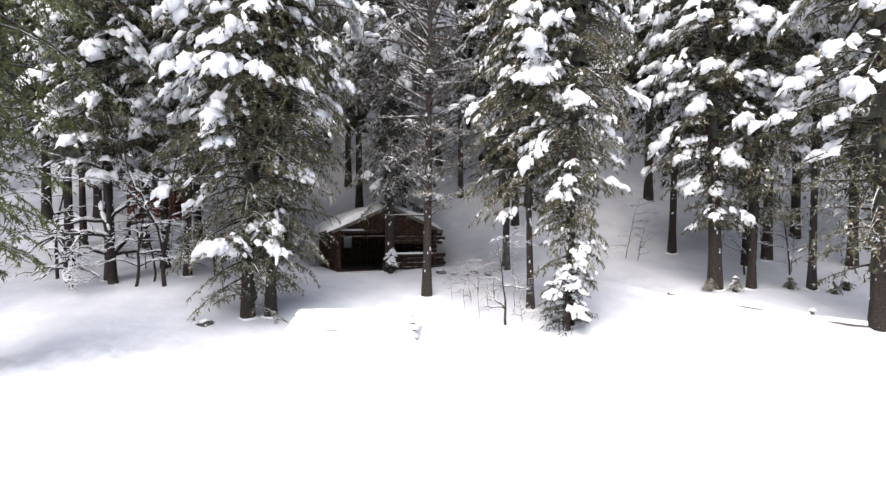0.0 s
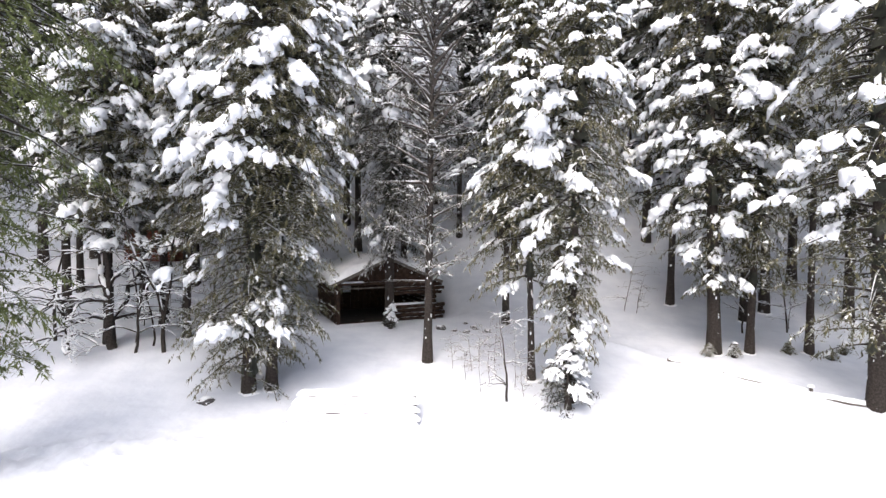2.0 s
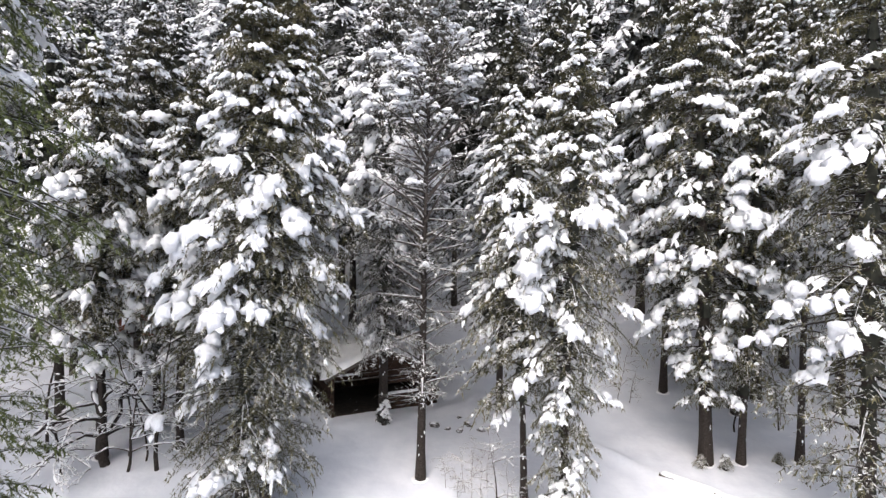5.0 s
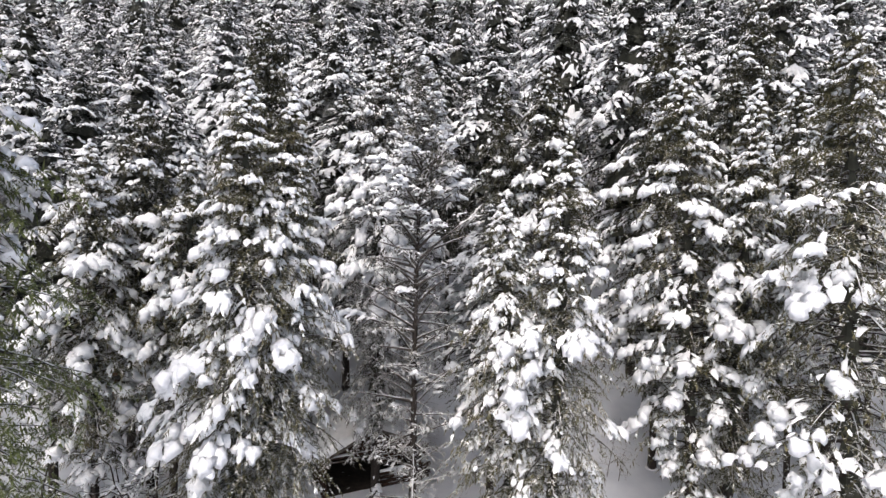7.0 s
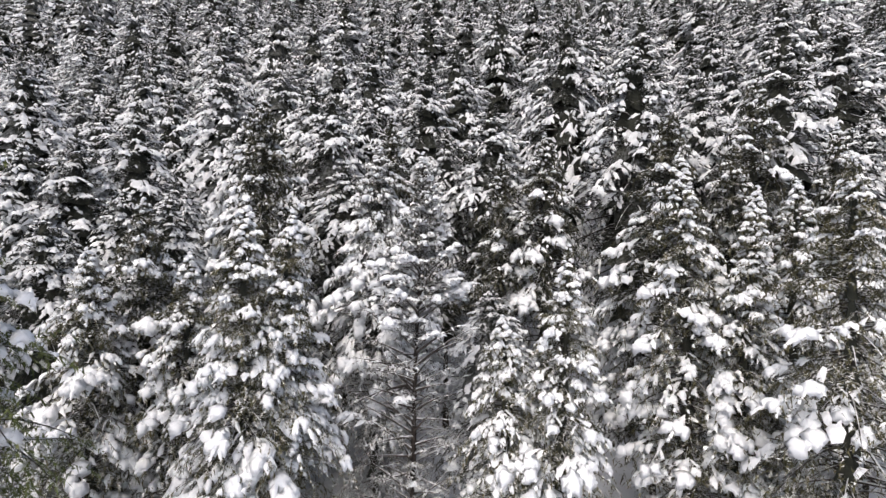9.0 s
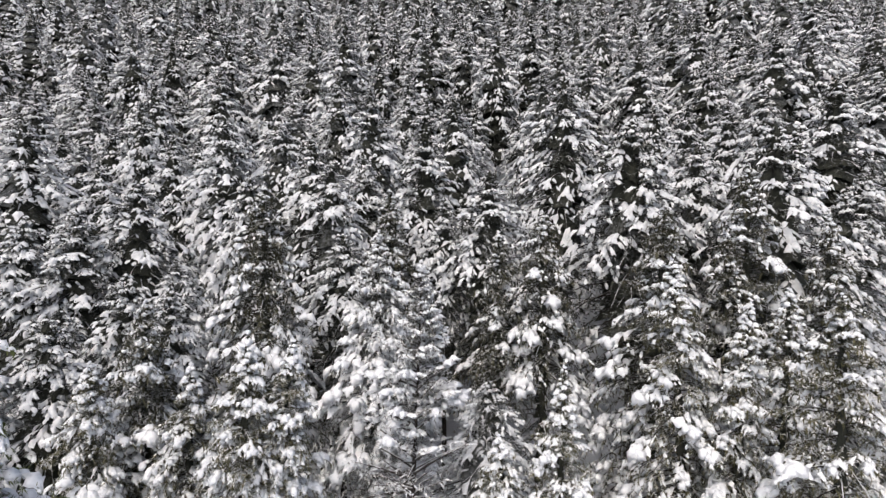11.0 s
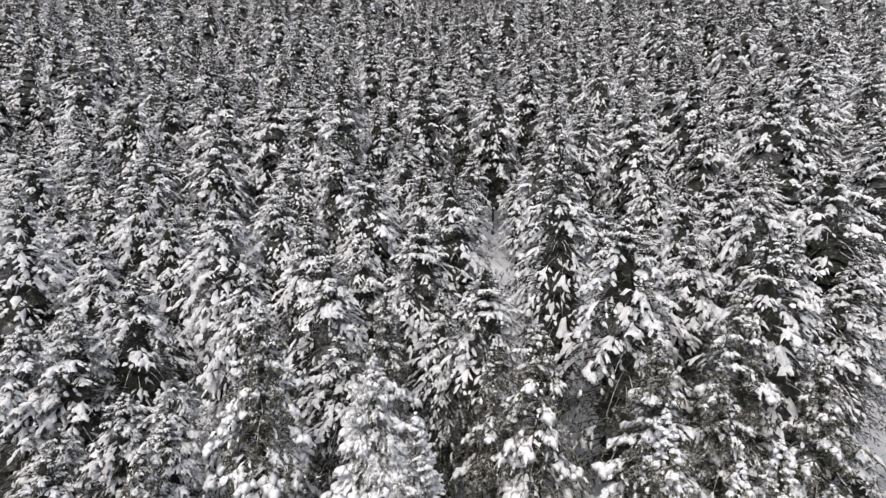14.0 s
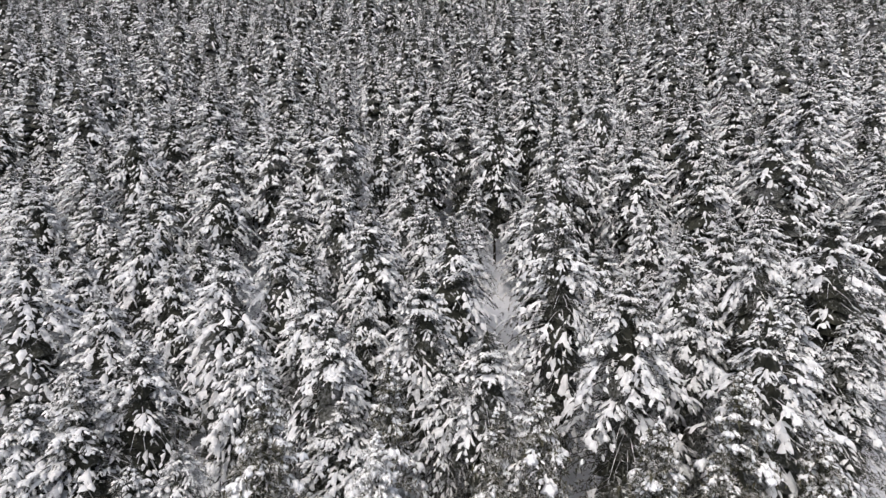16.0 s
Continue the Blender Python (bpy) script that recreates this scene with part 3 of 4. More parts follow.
WIDE, DEEP, EAVE, RIDGE = 5.85, 5.4, 2.42, 3.85
cabin = thing("cabin", pose(CABIN_X, CABIN_Y, 1.80, 0, 0, 24), "open-fronted dark brown log cabin under a snowy gable roof", "cabin")
earth = material("packed_earth")
earth[3].inputs["Roughness"].default_value = 0.95
earth[2].new(ramp(earth[1], earth[2], noise_node(earth[1], earth[2], 4.0, 5), [(0.3, (0.022, 0.016, 0.012)), (0.7, (0.055, 0.042, 0.033))]), earth[3].inputs["Base Color"])
board("floor", 0.1, WIDE - 0.1, 0.05, DEEP - 0.1, 0.0, 0.09, cabin, earth[0], "dark trodden earth floor")
for x, y in ((0, 0), (3.05, 0), (WIDE, 0), (0, DEEP), (3.05, DEEP), (WIDE, DEEP)):
    board("corner_post", x - 0.10, x + 0.10, y - 0.10, y + 0.10, 0.0, EAVE, cabin, old_wood)
for k in range(1, 6):
    y = DEEP * k / 6
    board("side_post", -0.07, 0.07, y - 0.07, y + 0.07, 0.0, EAVE, cabin, old_wood)
    board("side_post", WIDE - 0.07, WIDE + 0.07, y - 0.07, y + 0.07, 0.0, EAVE, cabin, old_wood)
for k in range(16):                               # upright slats of the weather side, with gaps between
    y = 0.22 + k * (DEEP - 0.4) / 15
    part("slat", box(bmesh.new(), -0.13, -0.09, y - 0.07, y + 0.07, 0.05 + 0.02 * (k % 3), EAVE - 0.62 + 0.04 * (k % 2), 0.008), old_wood, cabin)
for z in (0.55, EAVE - 0.72):
    board("rail", -0.17, -0.135, 0.1, DEEP - 0.1, z, z + 0.12, cabin, old_wood)
for k in range(20):                               # back wall
    x = 0.16 + k * (WIDE - 0.3) / 20
    if 0.55 < x < 1.2 or 1.5 < x < 2.1:
        board("wall_board", x, x + 0.272, DEEP - 0.05, DEEP - 0.01, 0.05, 1.25, cabin, old_wood)
        board("wall_board", x, x + 0.272, DEEP - 0.05, DEEP - 0.01, 1.98, EAVE, cabin, old_wood)
    else:
        board("wall_board", x, x + 0.272, DEEP - 0.05, DEEP - 0.01, 0.05, EAVE + 0.02 * (k % 2), cabin, old_wood)
for k in range(9):                                # log wall on the far side
    arr_part("wall_log", log_mesh(DEEP + 0.5, 0.135, 50 + k), old_wood, cabin, m=pose(WIDE + 0.02, -0.35, 0.14 + 0.262 * k, 0, 0, 90))
for k in range(4):                                # low log wall beside the doorway, its ends crossing at the corner
    arr_part("front_log", log_mesh(3.45 + 0.12 * (k % 2), 0.13, 70 + k), old_wood, cabin, m=pose(3.12, -0.02, 0.14 + 0.255 * k, 0, 0, 0))
for k in range(3):
    arr_part("front_log", log_mesh(3.35 + 0.16 * (k % 2), 0.12, 80 + k), old_wood, cabin, m=pose(3.12, -0.02, 1.72 + 0.245 * k, 0, 0, 0))
arr_part("sill_snow", snow_strip(2.9, 0.26, 0.10, 4), snow_pad, cabin, "snow lying along the sill log", pose(3.2, -0.03, 1.03))
arr_part("log_end_snow", snow_strip(0.34, 0.24, 0.10, 6, 8), snow_pad, cabin, "snow on a log end", pose(6.24, -0.03, 1.83))
board("lintel", -0.25, WIDE + 0.25, -0.14, 0.06, EAVE - 0.14, EAVE + 0.04, cabin, old_wood)
board("front_rail", 0.1, 3.0, -0.09, -0.05, EAVE - 0.36, EAVE - 0.28, cabin, grey_wood, "weathered grey rail across the doorway")
arr_part("lintel_snow", snow_strip(1.5, 0.2, 0.07, 9, 14), snow_pad, cabin, "thin snow on the lintel", pose(0.0, -0.12, EAVE + 0.04))
n_board = 22
for k in range(n_board):                          # gable boards, front and back
    x0, x1 = -0.2 + k * (WIDE + 0.4) / n_board, -0.2 + (k + 1) * (WIDE + 0.4) / n_board - 0.012
    for y in (-0.06, DEEP):
        bm = bmesh.new()
        tops = [EAVE + (RIDGE - EAVE) * (1 - abs(x - WIDE / 2) / (WIDE / 2 + 0.35)) - 0.05 for x in (x0, x1)]
        vv = [bm.verts.new(c) for c in ((x0, y, EAVE), (x1, y, EAVE), (x1, y, tops[1]), (x0, y, tops[0]), (x0, y + 0.03, EAVE), (x1, y + 0.03, EAVE), (x1, y + 0.03, tops[1]), (x0, y + 0.03, tops[0]))]
        for q in ((0, 1, 2, 3), (7, 6, 5, 4), (0, 4, 5, 1), (1, 5, 6, 2), (2, 6, 7, 3), (3, 7, 4, 0)):
            bm.faces.new([vv[i] for i in q])
        part("gable_board", bm, old_wood, cabin)
run, over = WIDE / 2 + 0.5, 0.5
pitch = math.atan2(RIDGE - EAVE, WIDE / 2 + 0.35)
slope_len = run / math.cos(pitch)
for side in (0, 1):
    m = Matrix.Translation((WIDE / 2, -over, RIDGE)) @ Euler((0, 0, math.pi if side else 0)).to_matrix().to_4x4() @ Euler((0, pitch, 0)).to_matrix().to_4x4()
    y0, y1 = (-(DEEP + 2 * over), 0) if side else (0, DEEP + 2 * over)
    r = part("roof", box(bmesh.new(), 0, slope_len, y0, y1, 0.0, 0.07, 0.01), old_wood, cabin)
    r.matrix_basis = m
    v, f = snow_strip(y1 - y0 + 0.1, slope_len + 0.12, 0.30, 21 + side, 30, 17)
    sn = arr_part("roof_snow", (v, f), snow_pad, cabin, "deep smooth snow on the roof", m @ Matrix.Translation((slope_len / 2 + 0.03, y0 - 0.05, 0.085)) @ pose(0, 0, 0, 0, 0, 90))
    rk = part("rake_board", box(bmesh.new(), 0, slope_len, -0.02, 0.02, -0.11, 0.07, 0.006), grey_wood, r)
    rk.matrix_basis = Matrix.Translation((0, 0 if not side else 0.0, 0)) @ Matrix.Translation((0, -0.022 if not side else 0.022, 0))

# ---- a small red-brown shed higher up among the trees ----
sx, sy = -20.8, 38.0
sz = float(gz(sx, sy)) - 0.2
shed = thing("shed", pose(sx, sy, sz, 0, 0, -12), "small red-brown board shed with a snowy roof among trees", "shed")
red_wood = dusted("red_wood", [(0.3, (0.07, 0.022, 0.014)), (0.7, (0.17, 0.06, 0.035))], 5.0, 1.35, 0.2)
for k in range(14):
    board("wall_board", -2.0 + k * 0.286, -2.0 + k * 0.286 + 0.272, -1.2, -1.16, 0, 2.3, shed, red_wood)
for x in (-2.0, 1.97):
    board("side_wall", x, x + 0.03, -1.155, 1.2, 0, 2.3, shed, red_wood)
board("back_wall", -1.96, 1.96, 1.2, 1.23, 0, 2.3, shed, red_wood)
r = part("roof", box(bmesh.new(), -2.3, 2.3, -1.6, 1.6, 0, 0.08, 0.01), old_wood, shed)
r.matrix_basis = pose(0, 0, 2.45, 8, 0, 0)
arr_part("roof_snow", snow_strip(4.6, 3.2, 0.4, 33, 20, 13), snow_pad, shed, "thick snow on the shed roof", pose(-2.3, 0, 2.54, 8, 0, 0))

# ---- the pile of long logs under snow, out in the field ----
px, py = -5.38, 19.05
pile = thing("log_pile", pose(px, py, float(gz(-3.4, 18.5)) - 0.12, 0, 0, 0), "stepped pile of long logs under thick fresh snow", "log pile")
prng = np.random.default_rng(9)
for k in range(5):
    z = 0.86 - 0.22 * k
    y = -0.26 * k
    off = -0.10 * k
    ln = 4.30 + 0.13 * k
    lg = arr_part("log", log_mesh(ln, 0.115, 90 + k), grey_wood, pile, m=pose(off, y, z))
    for j in range(1, 5 - k):
        arr_part("log", log_mesh(ln - 0.2, 0.11, 100 + 5 * k + j), grey_wood, pile, m=pose(off + 0.1, y + 0.02, z - 0.22 * j))
    arr_part("snow_cap", snow_strip(ln + 0.26, 0.40, 0.19, 40 + k, 34, 9), snow_pad, lg, "rounded cap of snow", pose(-0.15, -0.03, 0.07))

# ---- fallen rails along the bank ----
for k, ((ax, ay), (bx, by)) in enumerate((((12.2, 22.1), (15.0, 20.25)), ((14.5, 20.35), (17.6, 18.75)), ((17.3, 18.8), (20.5, 17.3)), ((10.4, 23.5), (12.6, 21.9)))):
    ln = math.hypot(bx - ax, by - ay)
    za, zb = float(gz(ax, ay)) + 0.10, float(gz(bx, by)) + 0.11
    rail = thing("fence_rail", pose(ax, ay, za, 0, -math.degrees(math.atan2(zb - za, ln)), math.degrees(math.atan2(by - ay, bx - ax))), "weathered fence rail lying half buried in snow", "rail", "rails along the bank")
    arr_part("log", log_mesh(ln, 0.10, 120 + k), grey_wood, rail)
    arr_part("snow_cap", snow_strip(ln * 0.98, 0.24, 0.15, 130 + k, 26, 9), snow_pad, rail, "uneven ridge of snow", pose(0.02, 0.03, 0.07))
for k, (x, y, h) in enumerate(((14.8, 20.3, 0.45), (17.4, 18.8, 0.5))):
    post_ob = thing("fence_post", pose(x, y, float(gz(x, y)) - 0.1, 4, -6, 20 * k), "short leaning fence post capped with snow", "post", "posts along the bank")
    arr_part("post", log_mesh(h + 0.1, 0.07, 140 + k), grey_wood, post_ob, m=pose(0, 0, 0, 0, -90, 0))
    arr_part("snow_cap", blobs(np.random.default_rng(k), ICO[2], np.array([[0, 0, h + 0.13]]), np.array([[1.0, 0, 0]]), np.array([[0.13, 0.12, 0.09]]), 0.1), snow_pad, post_ob)


# ---- leafless saplings and brush ----
def sapling(seed, h, r, lean=(0.0, 0.0), arms=9, spread=0.8, snow=0.5, fork=0, arch=0.25):
    """Stem, twigs and snow of a leafless sapling."""
    rng = np.random.default_rng(seed)
    wood, twigs, marks = [], [], []
    s = np.linspace(0, 1, 9)
    wob = rng.normal(0, 0.035, (9, 2)).cumsum(0) * h * 0.35
    stem = np.stack([lean[0] * s ** 1.3 + wob[:, 0], lean[1] * s ** 1.3 + wob[:, 1], h * s - 0.25 * (1 - s)], -1)
    wood.append(tube(stem, r * (1.04 - s * 0.9), 7))

    def arm(origin, az, el, ln, rad, depth):
        n = 6
        q = np.linspace(0, 1, n)
        bend = rng.normal(0, 0.07, (n, 3)).cumsum(0) * ln * 0.5
        bend[0] = 0
        p = np.stack([np.cos(az) * ln * q * math.cos(el), np.sin(az) * ln * q * math.cos(el), ln * (math.sin(el) * q - arch * q * q)], -1) + origin + bend
        (wood if depth == 0 else twigs).append(tube(p, rad * (1.05 - 0.85 * q) + 0.002, 4 if depth == 0 else 3))
        for i in range(1, n):
            if rng.uniform() < snow:
                t = p[i] - p[i - 1]
                d = np.linalg.norm(t)
                w = rad * 0.9 + rng.uniform(0.3, 1.0) * min(0.024, 0.005 + r * 0.25)
                marks.append(((p[i] + p[i - 1]) / 2 + np.array([0, 0, rad + w * 0.4]), t / d, (d * 0.55, w, w * 0.8)))
        if depth < 2:
            for i in range(int(rng.integers(2, 5))):
                k = int(rng.integers(2, n))
                arm(p[k], az + rng.choice([-1, 1]) * rng.uniform(0.4, 1.0), el * 0.5 + rng.normal(0, 0.25), ln * rng.uniform(0.35, 0.6), rad * 0.5, depth + 1)

    for k in range(fork):
        arm(stem[int(rng.integers(2, 4))], rng.uniform(0, 6.28), 1.25, h * 0.7, r * 0.7, 0)
    for k in range(arms):
        i = int(rng.integers(2, 9))
        arm(stem[i], rng.uniform(0, 6.28), rng.uniform(0.1, 0.8), spread * h * rng.uniform(0.25, 0.5), r * (0.5 - 0.3 * i / 9) + 0.004, 0)
    c, t, hf = (np.array(x) for x in zip(*marks)) if marks else (np.zeros((0, 3)),) * 3
    return joined(wood), joined(twigs) if twigs else None, blobs(rng, ICO[1], c, t, hf, 0.2) if marks else None


def grow(name, x, y, label, category, group, *a, **k):
    t = thing(name, pose(x, y, float(gz(x, y))), label, category, group)
    st, tw, sn = sapling(*a, **k)
    arr_part("stem", st, bark, t)
    if tw is not None:
        tagged(arr_part("twig", tw, bark, t), kind="stuff")
    if sn is not None:
        tagged(arr_part("snow_load", sn, snow_pad, t), kind="stuff")
    return t


G1 = "leafless trees at the forest edge"
grow("bare_tree", -15.2, 23.4, "forked leafless tree with snow on its bent limbs", "tree", G1, 201, 6.0, 0.22, (-0.5, 0), 10, 0.9, 0.75, 2, 0.35)
grow("bare_tree", -12.75, 23.1, "crooked leafless sapling dusted with snow", "tree", G1, 202, 6.5, 0.10, (0.6, 0.2), 9, 0.6, 0.5, 1)
grow("bare_tree", -14.4, 24.0, "thin leafless sapling dusted with snow", "tree", G1, 203, 5.5, 0.06, (-0.3, 0.2), 8, 0.6, 0.6)
grow("bare_tree", -13.5, 23.6, "thin leafless sapling dusted with snow", "tree", G1, 204, 4.6, 0.05, (-0.6, 0.1), 8, 0.7, 0.6)
grow("bare_tree", -16.6, 22.6, "low leafless tree with arching snowy limbs", "tree", G1, 205, 3.8, 0.09, (-0.9, -0.3), 12, 1.3, 0.85, 1, 0.5)
grow("bare_tree", -13.9, 22.9, "low leafless tree with arching snowy limbs", "tree", G1, 206, 4.4, 0.07, (0.9, -0.2), 11, 1.1, 0.85, 0, 0.45)
grow("bare_tree", -18.5, 24.5, "thin leafless sapling dusted with snow", "tree", G1, 207, 6.4, 0.08, (0.3, 0), 10, 0.7, 0.6)
grow("bare_tree", -10.9, 24.6, "thin leafless sapling dusted with snow", "tree", G1, 208, 5.6, 0.06, (0.2, 0), 9, 0.6, 0.5)
grow("bare_tree", 8.8, 30.5, "thin leaning leafless sapling on the slope", "tree", G1, 209, 6.0, 0.07, (0.5, 0.2), 8, 0.5, 0.4)
grow("bare_tree", 18.8, 27.5, "leafless sapling with fine branches", "tree", G1, 210, 5.5, 0.05, (-0.4, 0), 11, 0.8, 0.5)
grow("bare_tree", 16.2, 27.2, "leafless sapling with fine branches", "tree", G1, 211, 5.0, 0.05, (0.3, 0), 11, 0.8, 0.5)
G2 = "brush beside the conifers"
grow("shrub", 2.45, 20.0, "leafless shrub with snow clinging to its stems", "shrub", G2, 221, 3.3, 0.055, (-0.2, 0), 9, 0.7, 0.5)
for k, (x, y, h) in enumerate(((0.9, 21.6, 1.9), (1.5, 20.6, 2.2), (1.9, 21.4, 2.6), (1.2, 22.3, 1.6), (2.9, 21.0, 2.8), (3.1, 20.3, 1.8), (2.2, 22.4, 2.4), (0.4, 22.6, 1.3), (1.6, 23.6, 1.5), (2.7, 23.9, 1.9))):
    grow("shrub", x, y, "thin leafless brush poking through deep snow", "shrub", G2, 230 + k, h, 0.012, (0.15 * (-1) ** k, 0), 12, 0.75, 0.3, 0, 0.1)

BRUSH = np.random.default_rng(9)
for k in range(7):
    x, y = BRUSH.uniform(7.0, 21.0), BRUSH.uniform(26.5, 31.5)
    grow("shrub", x, y, "thin leafless brush under the trees", "shrub", "brush under the trees", 260 + k, BRUSH.uniform(1.6, 3.6), 0.022, (BRUSH.normal(0, 0.3), 0), 11, 0.8, 0.35, 0, 0.1)
for k in range(8):
    x, y = BRUSH.uniform(-19.0, -10.0), BRUSH.uniform(24.5, 28.0)
    grow("shrub", x, y, "thin leafless brush under the trees", "shrub", "brush under the trees", 280 + k, BRUSH.uniform(2.0, 4.5), 0.03, (BRUSH.normal(0, 0.4), 0), 11, 0.8, 0.5, 0, 0.15)


def young(x, y, h, R, seed, label):
    t = thing("young_conifer", pose(x, y, float(gz(x, y))), label, "conifer", "young conifers in the snow")
    tree_parts(t, conifer(seed, h, 0.1, R, int(26 + 14 * h), 7, 9, 1, snow=0.9 if h > 1 else 0.5, droop=0.3, tuft=0.11, thick=0.03 + 0.012 * h, top=0.7), h > 1)


young(-2.9, 28.2, 1.3, 0.34, 303, "small conifer coated in snow before the cabin")
young(4.75, 19.45, 2.5, 0.95, 304, "bushy young conifer thick with snow beside a tall trunk")
for k, (x, y, h) in enumerate(((12.65, 24.1, 0.6), (13.75, 23.9, 0.7), (16.6, 24.3, 0.55), (18.3, 23.8, 0.45), (19.5, 24.6, 0.6))):
    young(x, y, h, 0.26, 310 + k, "tiny conifer seedling dusted with snow")


def rock(name, x, y, size, seed, label, flat=0.6, mat=None):
    t = thing(name, pose(x, y, float(gz(x, y)) - 0.02, 0, 0, seed * 50), label, "rock", "rocks in the snow")
    v, f = ICO[3]
    k = np.array([1 + 0.45 * noise.fractal(Vector(p * 1.3) + Vector((seed * 2.1, 0, 0)), 0.9, 2.0, 4) for p in v])
    w = v * k[:, None] * np.array([size, size * 0.7, size * flat])
    arr_part("stone", (w, f), mat or stone_dark, t, smooth=False)
    c = np.array([[0.05 * size, size * 0.15, size * flat * 0.85]])
    arr_part("snow_cap", blobs(np.random.default_rng(seed), ICO[2], c, np.array([[1.0, 0, 0]]), np.array([[size * 0.5, size * 0.4, size * 0.22]]), 0.15), snow_pad, t)


for k, (x, y, s) in enumerate(((-0.15, 28.0, 0.34), (0.62, 27.6, 0.2), (1.25, 27.4, 0.26), (1.7, 28.1, 0.28), (2.4, 27.5, 0.25), (1.3, 28.9, 0.16))):
    rock("rock", x, y, s, 3 + k, "dark jagged rock poking through the snow")
rock("rock", -9.15, 19.5, 0.36, 15, "low grey stone with a cap of snow", 0.5)

# ---- the wooded hillside ----
KINDS = [(23.5, 3.0, 3.9, 0.82, 0.40), (24.5, 3.5, 3.3, 0.85, 0.46), (21.0, 2.5, 3.6, 0.80, 0.36), (25.5, 4.5, 4.4, 0.78, 0.42), (19.0, 2.0, 3.1, 0.88, 0.40), (23.0, 4.0, 3.5, 0.74, 0.36)]
WORDS = ["tall snow-laden conifer on the wooded slope", "narrow conifer with drooping snow-covered boughs", "dense conifer dusted with snow on the slope",
         "old conifer with wide boughs and snow pads", "young conifer thick with snow", "thin dark conifer with patchy snow"]


def grown(level):
    out = []
    for k, (H, cb, R, s, dr) in enumerate(KINDS):
        if level == 2:
            out.append(conifer(40 + k, H, cb + 4.0, R, 170, 9, 5, 1, snow=s * 1.03, laden=(0.35, 0.75, 1.12), climb=(0, 0.45, 0.8), grain=0.6, droop=dr + 0.12, sides=6, hang=0.2, wild=0.14, even=0.5, sag=0.8, tuft=0.24, blade=(0.14, 0.26), core=0.42, spire=0.46, top=0.9, shade_below=0.35))
        elif level == 1:
            out.append(conifer(60 + k, H, cb + 2.0, R * 1.1, 140, 8, 3, 0, tuft=0.36, blade=(0.14, 0.26), wild=0.13, even=0.6, snow=s * 1.16, droop=dr + 0.1, sides=5, limbs=False, hang=0.2, laden=(0.55, 0.9, 1.15), climb=(0, 0.4, 0.75), grain=0.6, thick=0.17, core=0.5, spire=0.46, top=0.9, low=0.9, shade_below=0.35))
        else:
            out.append(conifer(80 + k, H, cb + 3.5, R * 1.12, 96, 4, 2, -1, tuft=0.5, blade=(0.16, 0.28), wild=0.13, even=0.7, snow=s * 1.3, droop=dr + 0.1, sides=4, limbs=False, hang=0.2, laden=(0.7, 1.0, 1.15), climb=(0, 0.3, 0.7), grain=0.6, thick=0.15, core=0.5, spire=0.5, top=0.9, low=0.9, shade_below=0.15))
    return out


MID, FAR, FARTHEST = grown(2), grown(1), grown(0)
frng = np.random.default_rng(77)
# tips that stand out on the slope: x, y, height of the tip
ROW_A = [(-6.2, 37.9, 27.6), (1.4, 40.4, 30.5), (33.5, 40.5, 31.0), (38.0, 44.2, 33.0), (23.3, 33.8, 35.0), (15.6, 38.9, 36.6), (4.6, 39.6, 32.4), (-16.4, 34.2, 25.6), (-19.2, 33.0, 25.0), (-7.7, 41.7, 33.5), (-25.5, 37.8, 29.2), (-22.9, 41.2, 31.6), (-28.5, 36.8, 28.4), (-23.5, 33.4, 22.5)]
ROW_B = [(-15.0, 30.0, 24.5), (-20.5, 28.0, 23.0), (-24.0, 25.0, 25.0), (-6.0, 48.6, 34.9), (-19.6, 50.2, 38.6), (-32.0, 51.0, 34.4), (-39.0, 50.6, 38.4), (-41.4, 68.5, 40.6),
         (-18.4, 71.8, 46.4), (-2.9, 73.0, 49.8), (-10.7, 47.6, 36.2), (14.2, 64.0, 47.4), (12.2, 46.2, 41.8), (30.0, 73.0, 54.4), (33.0, 56.0, 42.2), (38.4, 47.6, 42.2)]
ROW_C = [(25.9, 50.6, 40.5), (31.7, 48.2, 42.1), (22.2, 41.9, 35.3), (-0.8, 87.6, 60.6), (-12.9, 79.8, 59.4), (-32.0, 83.6, 58.0), (41.8, 79.8, 61.6), (58.6, 78.0, 63.9),
         (-45.2, 64.6, 39.9), (-27.4, 55.9, 37.8), (-36.7, 70.0, 47.4), (-0.4, 45.9, 36.6), (2.6, 53.2, 41.8), (29.0, 40.0, 36.0)]
spots = []
for x, y, tip in ROW_A + ROW_B + ROW_C:
    spots.append((x, y, tip - float(gz(x, y)), True))


def open_ground(x, y):
    """Where no tree stands: the field, the cabin's yard, and the clearings."""
    if y < 27.5 + 1.5 * math.sin(x * 0.2) and abs(x) < 21:
        return True
    if y < 16:
        return True
    if -10.5 < x < 1.5 and y < 36.0:
        return True
    if 4 < x < 13.5 and y < 43:
        return True
    if 0 < x < 3.5 and y < 37:
        return True
    if (x + 20.8) ** 2 + (y - 38) ** 2 < 12:
        return True
    if (x - 45) ** 2 / 16 + (y - 52) ** 2 / 24 < 1:
        return True
    if (x + 12) ** 2 / 16 + (y - 94) ** 2 / 70 < 1:
        return True
    return False


cell = {}


def free(x, y, gap):
    i, j = int(x // 6), int(y // 6)
    for a in range(i - 1, i + 2):
        for b in range(j - 1, j + 2):
            for (px, py) in cell.get((a, b), ()):
                if (px - x) ** 2 + (py - y) ** 2 < gap * gap:
                    return False
    return True


def put(x, y):
    cell.setdefault((int(x // 6), int(y // 6)), []).append((x, y))


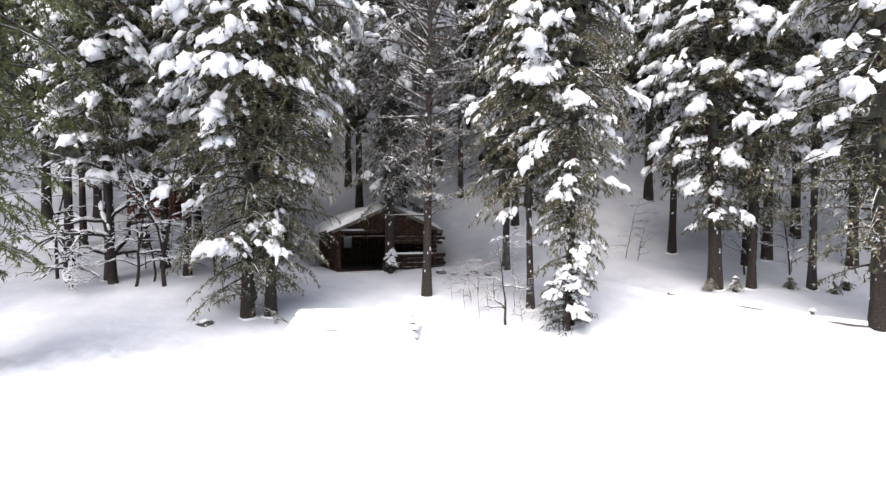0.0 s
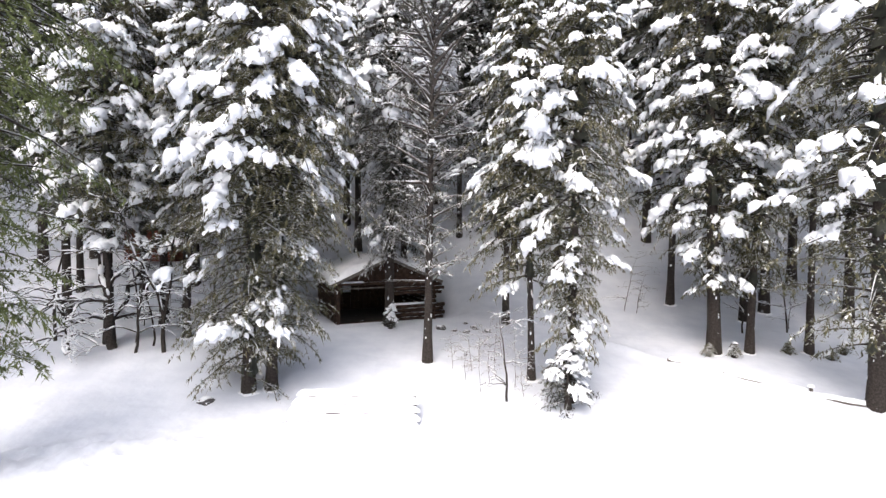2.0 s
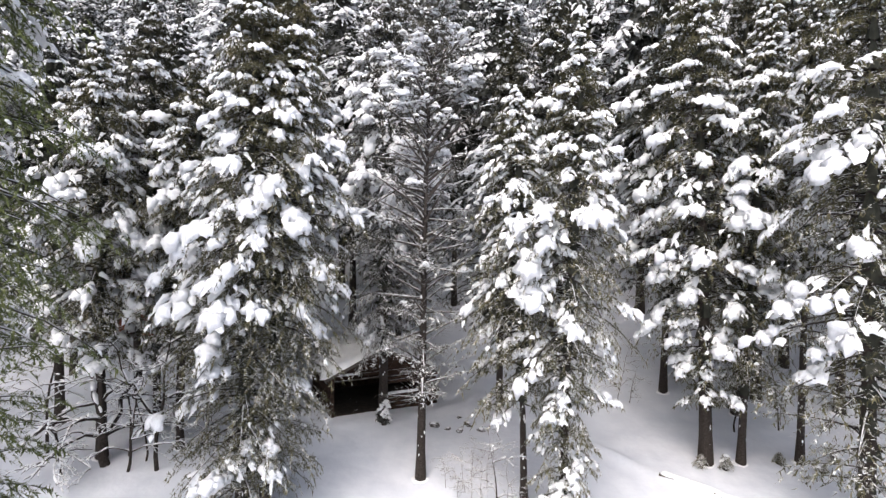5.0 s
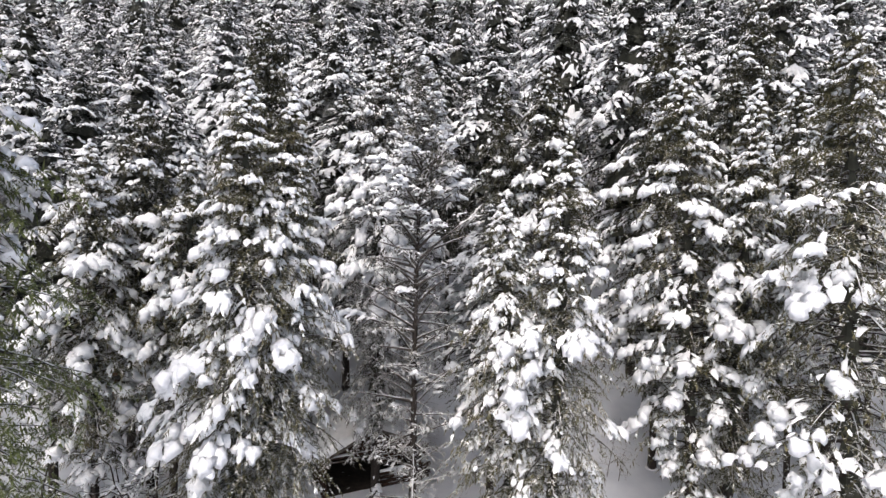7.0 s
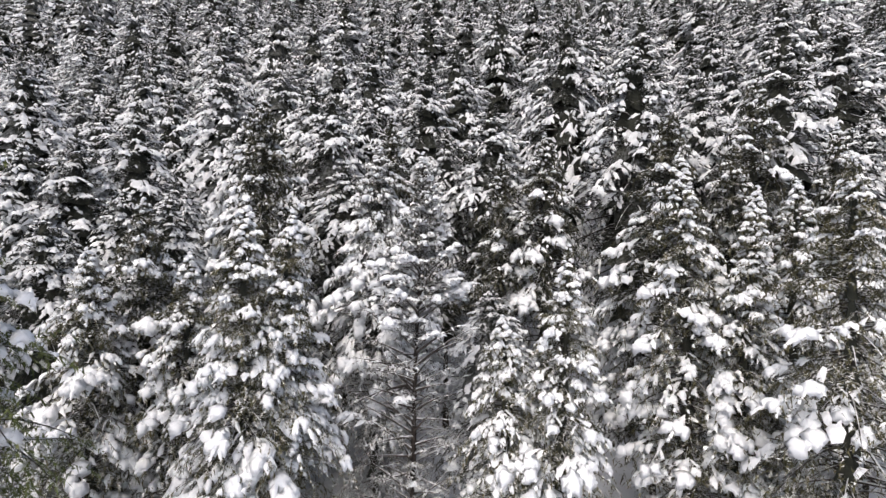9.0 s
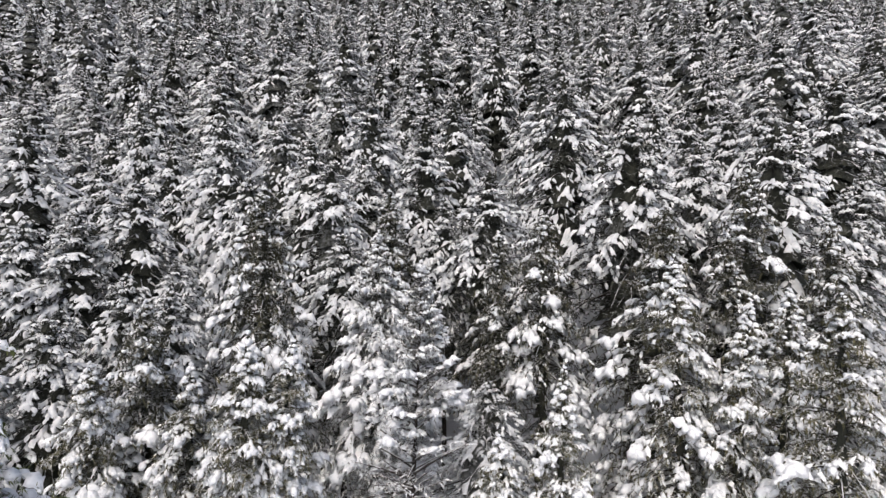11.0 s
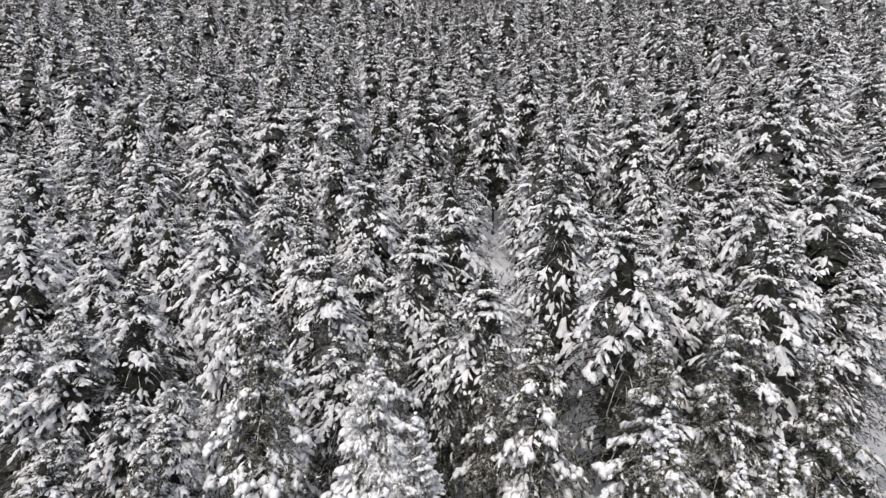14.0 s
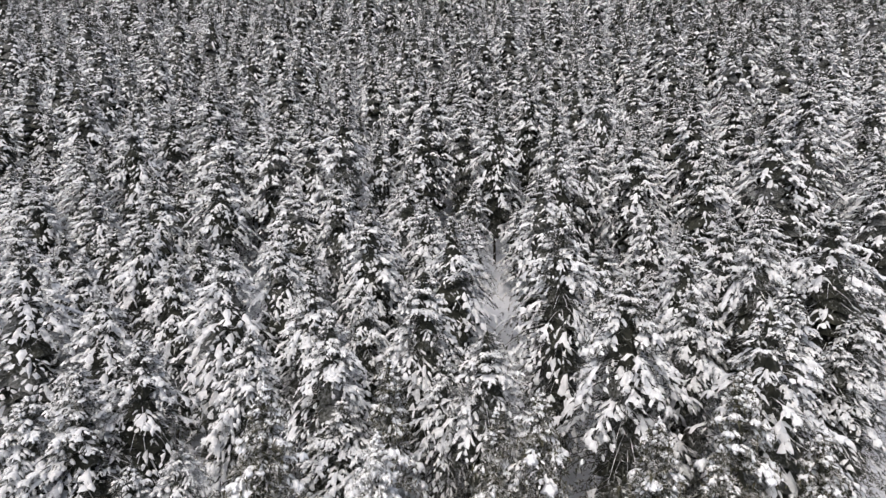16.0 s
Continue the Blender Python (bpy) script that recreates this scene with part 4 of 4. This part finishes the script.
for x, y in planted:
    put(x, y)
for s in spots:
    put(s[0], s[1])
for _ in range(26000):
    y = frng.uniform(15, 262)
    x = frng.uniform(-1, 1) * (15 + y * 0.88)
    gap = 7.0
    if open_ground(x, y) or not free(x, y, gap * frng.uniform(0.75, 1.25)):
        continue
    put(x, y)
    spots.append((x, y, float(np.clip(frng.normal(20.0 if y < 60 else 22.5, 3.8), 12, 29)), False))

spots.sort(key=lambda s: s[1] + 0.15 * abs(s[0]))
COUNTED = 200
firsts = {}
for n, (x, y, H, _) in enumerate(spots[:COUNTED]):
    k = int(frng.integers(len(KINDS)))
    close = y < 49
    z = float(gz(x, y))
    s = H / KINDS[k][0]
    w = s ** 0.7 * frng.uniform(0.9, 1.15)
    m = pose(x, y, z, 0, 0, frng.uniform(0, 360)) @ Matrix.Diagonal((w, w, s, 1))
    if (k, close) not in firsts:
        t = thing("conifer", Matrix.Identity(4), WORDS[k], "conifer", "trees on the hillside")
        tree_parts(t, (MID if close else FAR)[k], True, None if close else hazed_rime, None, grey_snow)
        firsts[k, close] = t
        t.matrix_basis = m
    else:
        src = firsts[k, close]
        keep_scale = src.matrix_basis.copy()
        src.matrix_basis = Matrix.Identity(4)
        copy_thing(src, m)
        src.matrix_basis = keep_scale

vs, fs, ms, base = [], [], [], 0
for x, y, H, _ in spots[COUNTED:]:
    k = int(frng.integers(len(KINDS)))
    s = H / KINDS[k][0]
    w = s ** 0.7 * frng.uniform(0.9, 1.15)
    a = frng.uniform(0, 2 * np.pi)
    rot = np.array([[np.cos(a) * w, np.sin(a) * w, 0], [-np.sin(a) * w, np.cos(a) * w, 0], [0, 0, s]])
    for mi, (v, f) in enumerate(q for q in (FAR if y < 88 else FARTHEST)[k] if q is not None):
        vs.append((v @ rot + np.array([x, y, float(gz(x, y))])).astype(np.float32))
        fs.append(f.astype(np.int32) + base)
        ms.append(np.full(len(f), mi, np.int32))
        base += len(v)
if vs:
    far = new("far_forest", tri_mesh("far_forest", np.concatenate(vs), np.concatenate(fs), [bark, hazed_rime, shaded_low_frost, grey_snow], np.concatenate(ms)))
    tagged(far, "dense snow-covered conifer forest climbing the far hillside", "forest", kind="stuff")
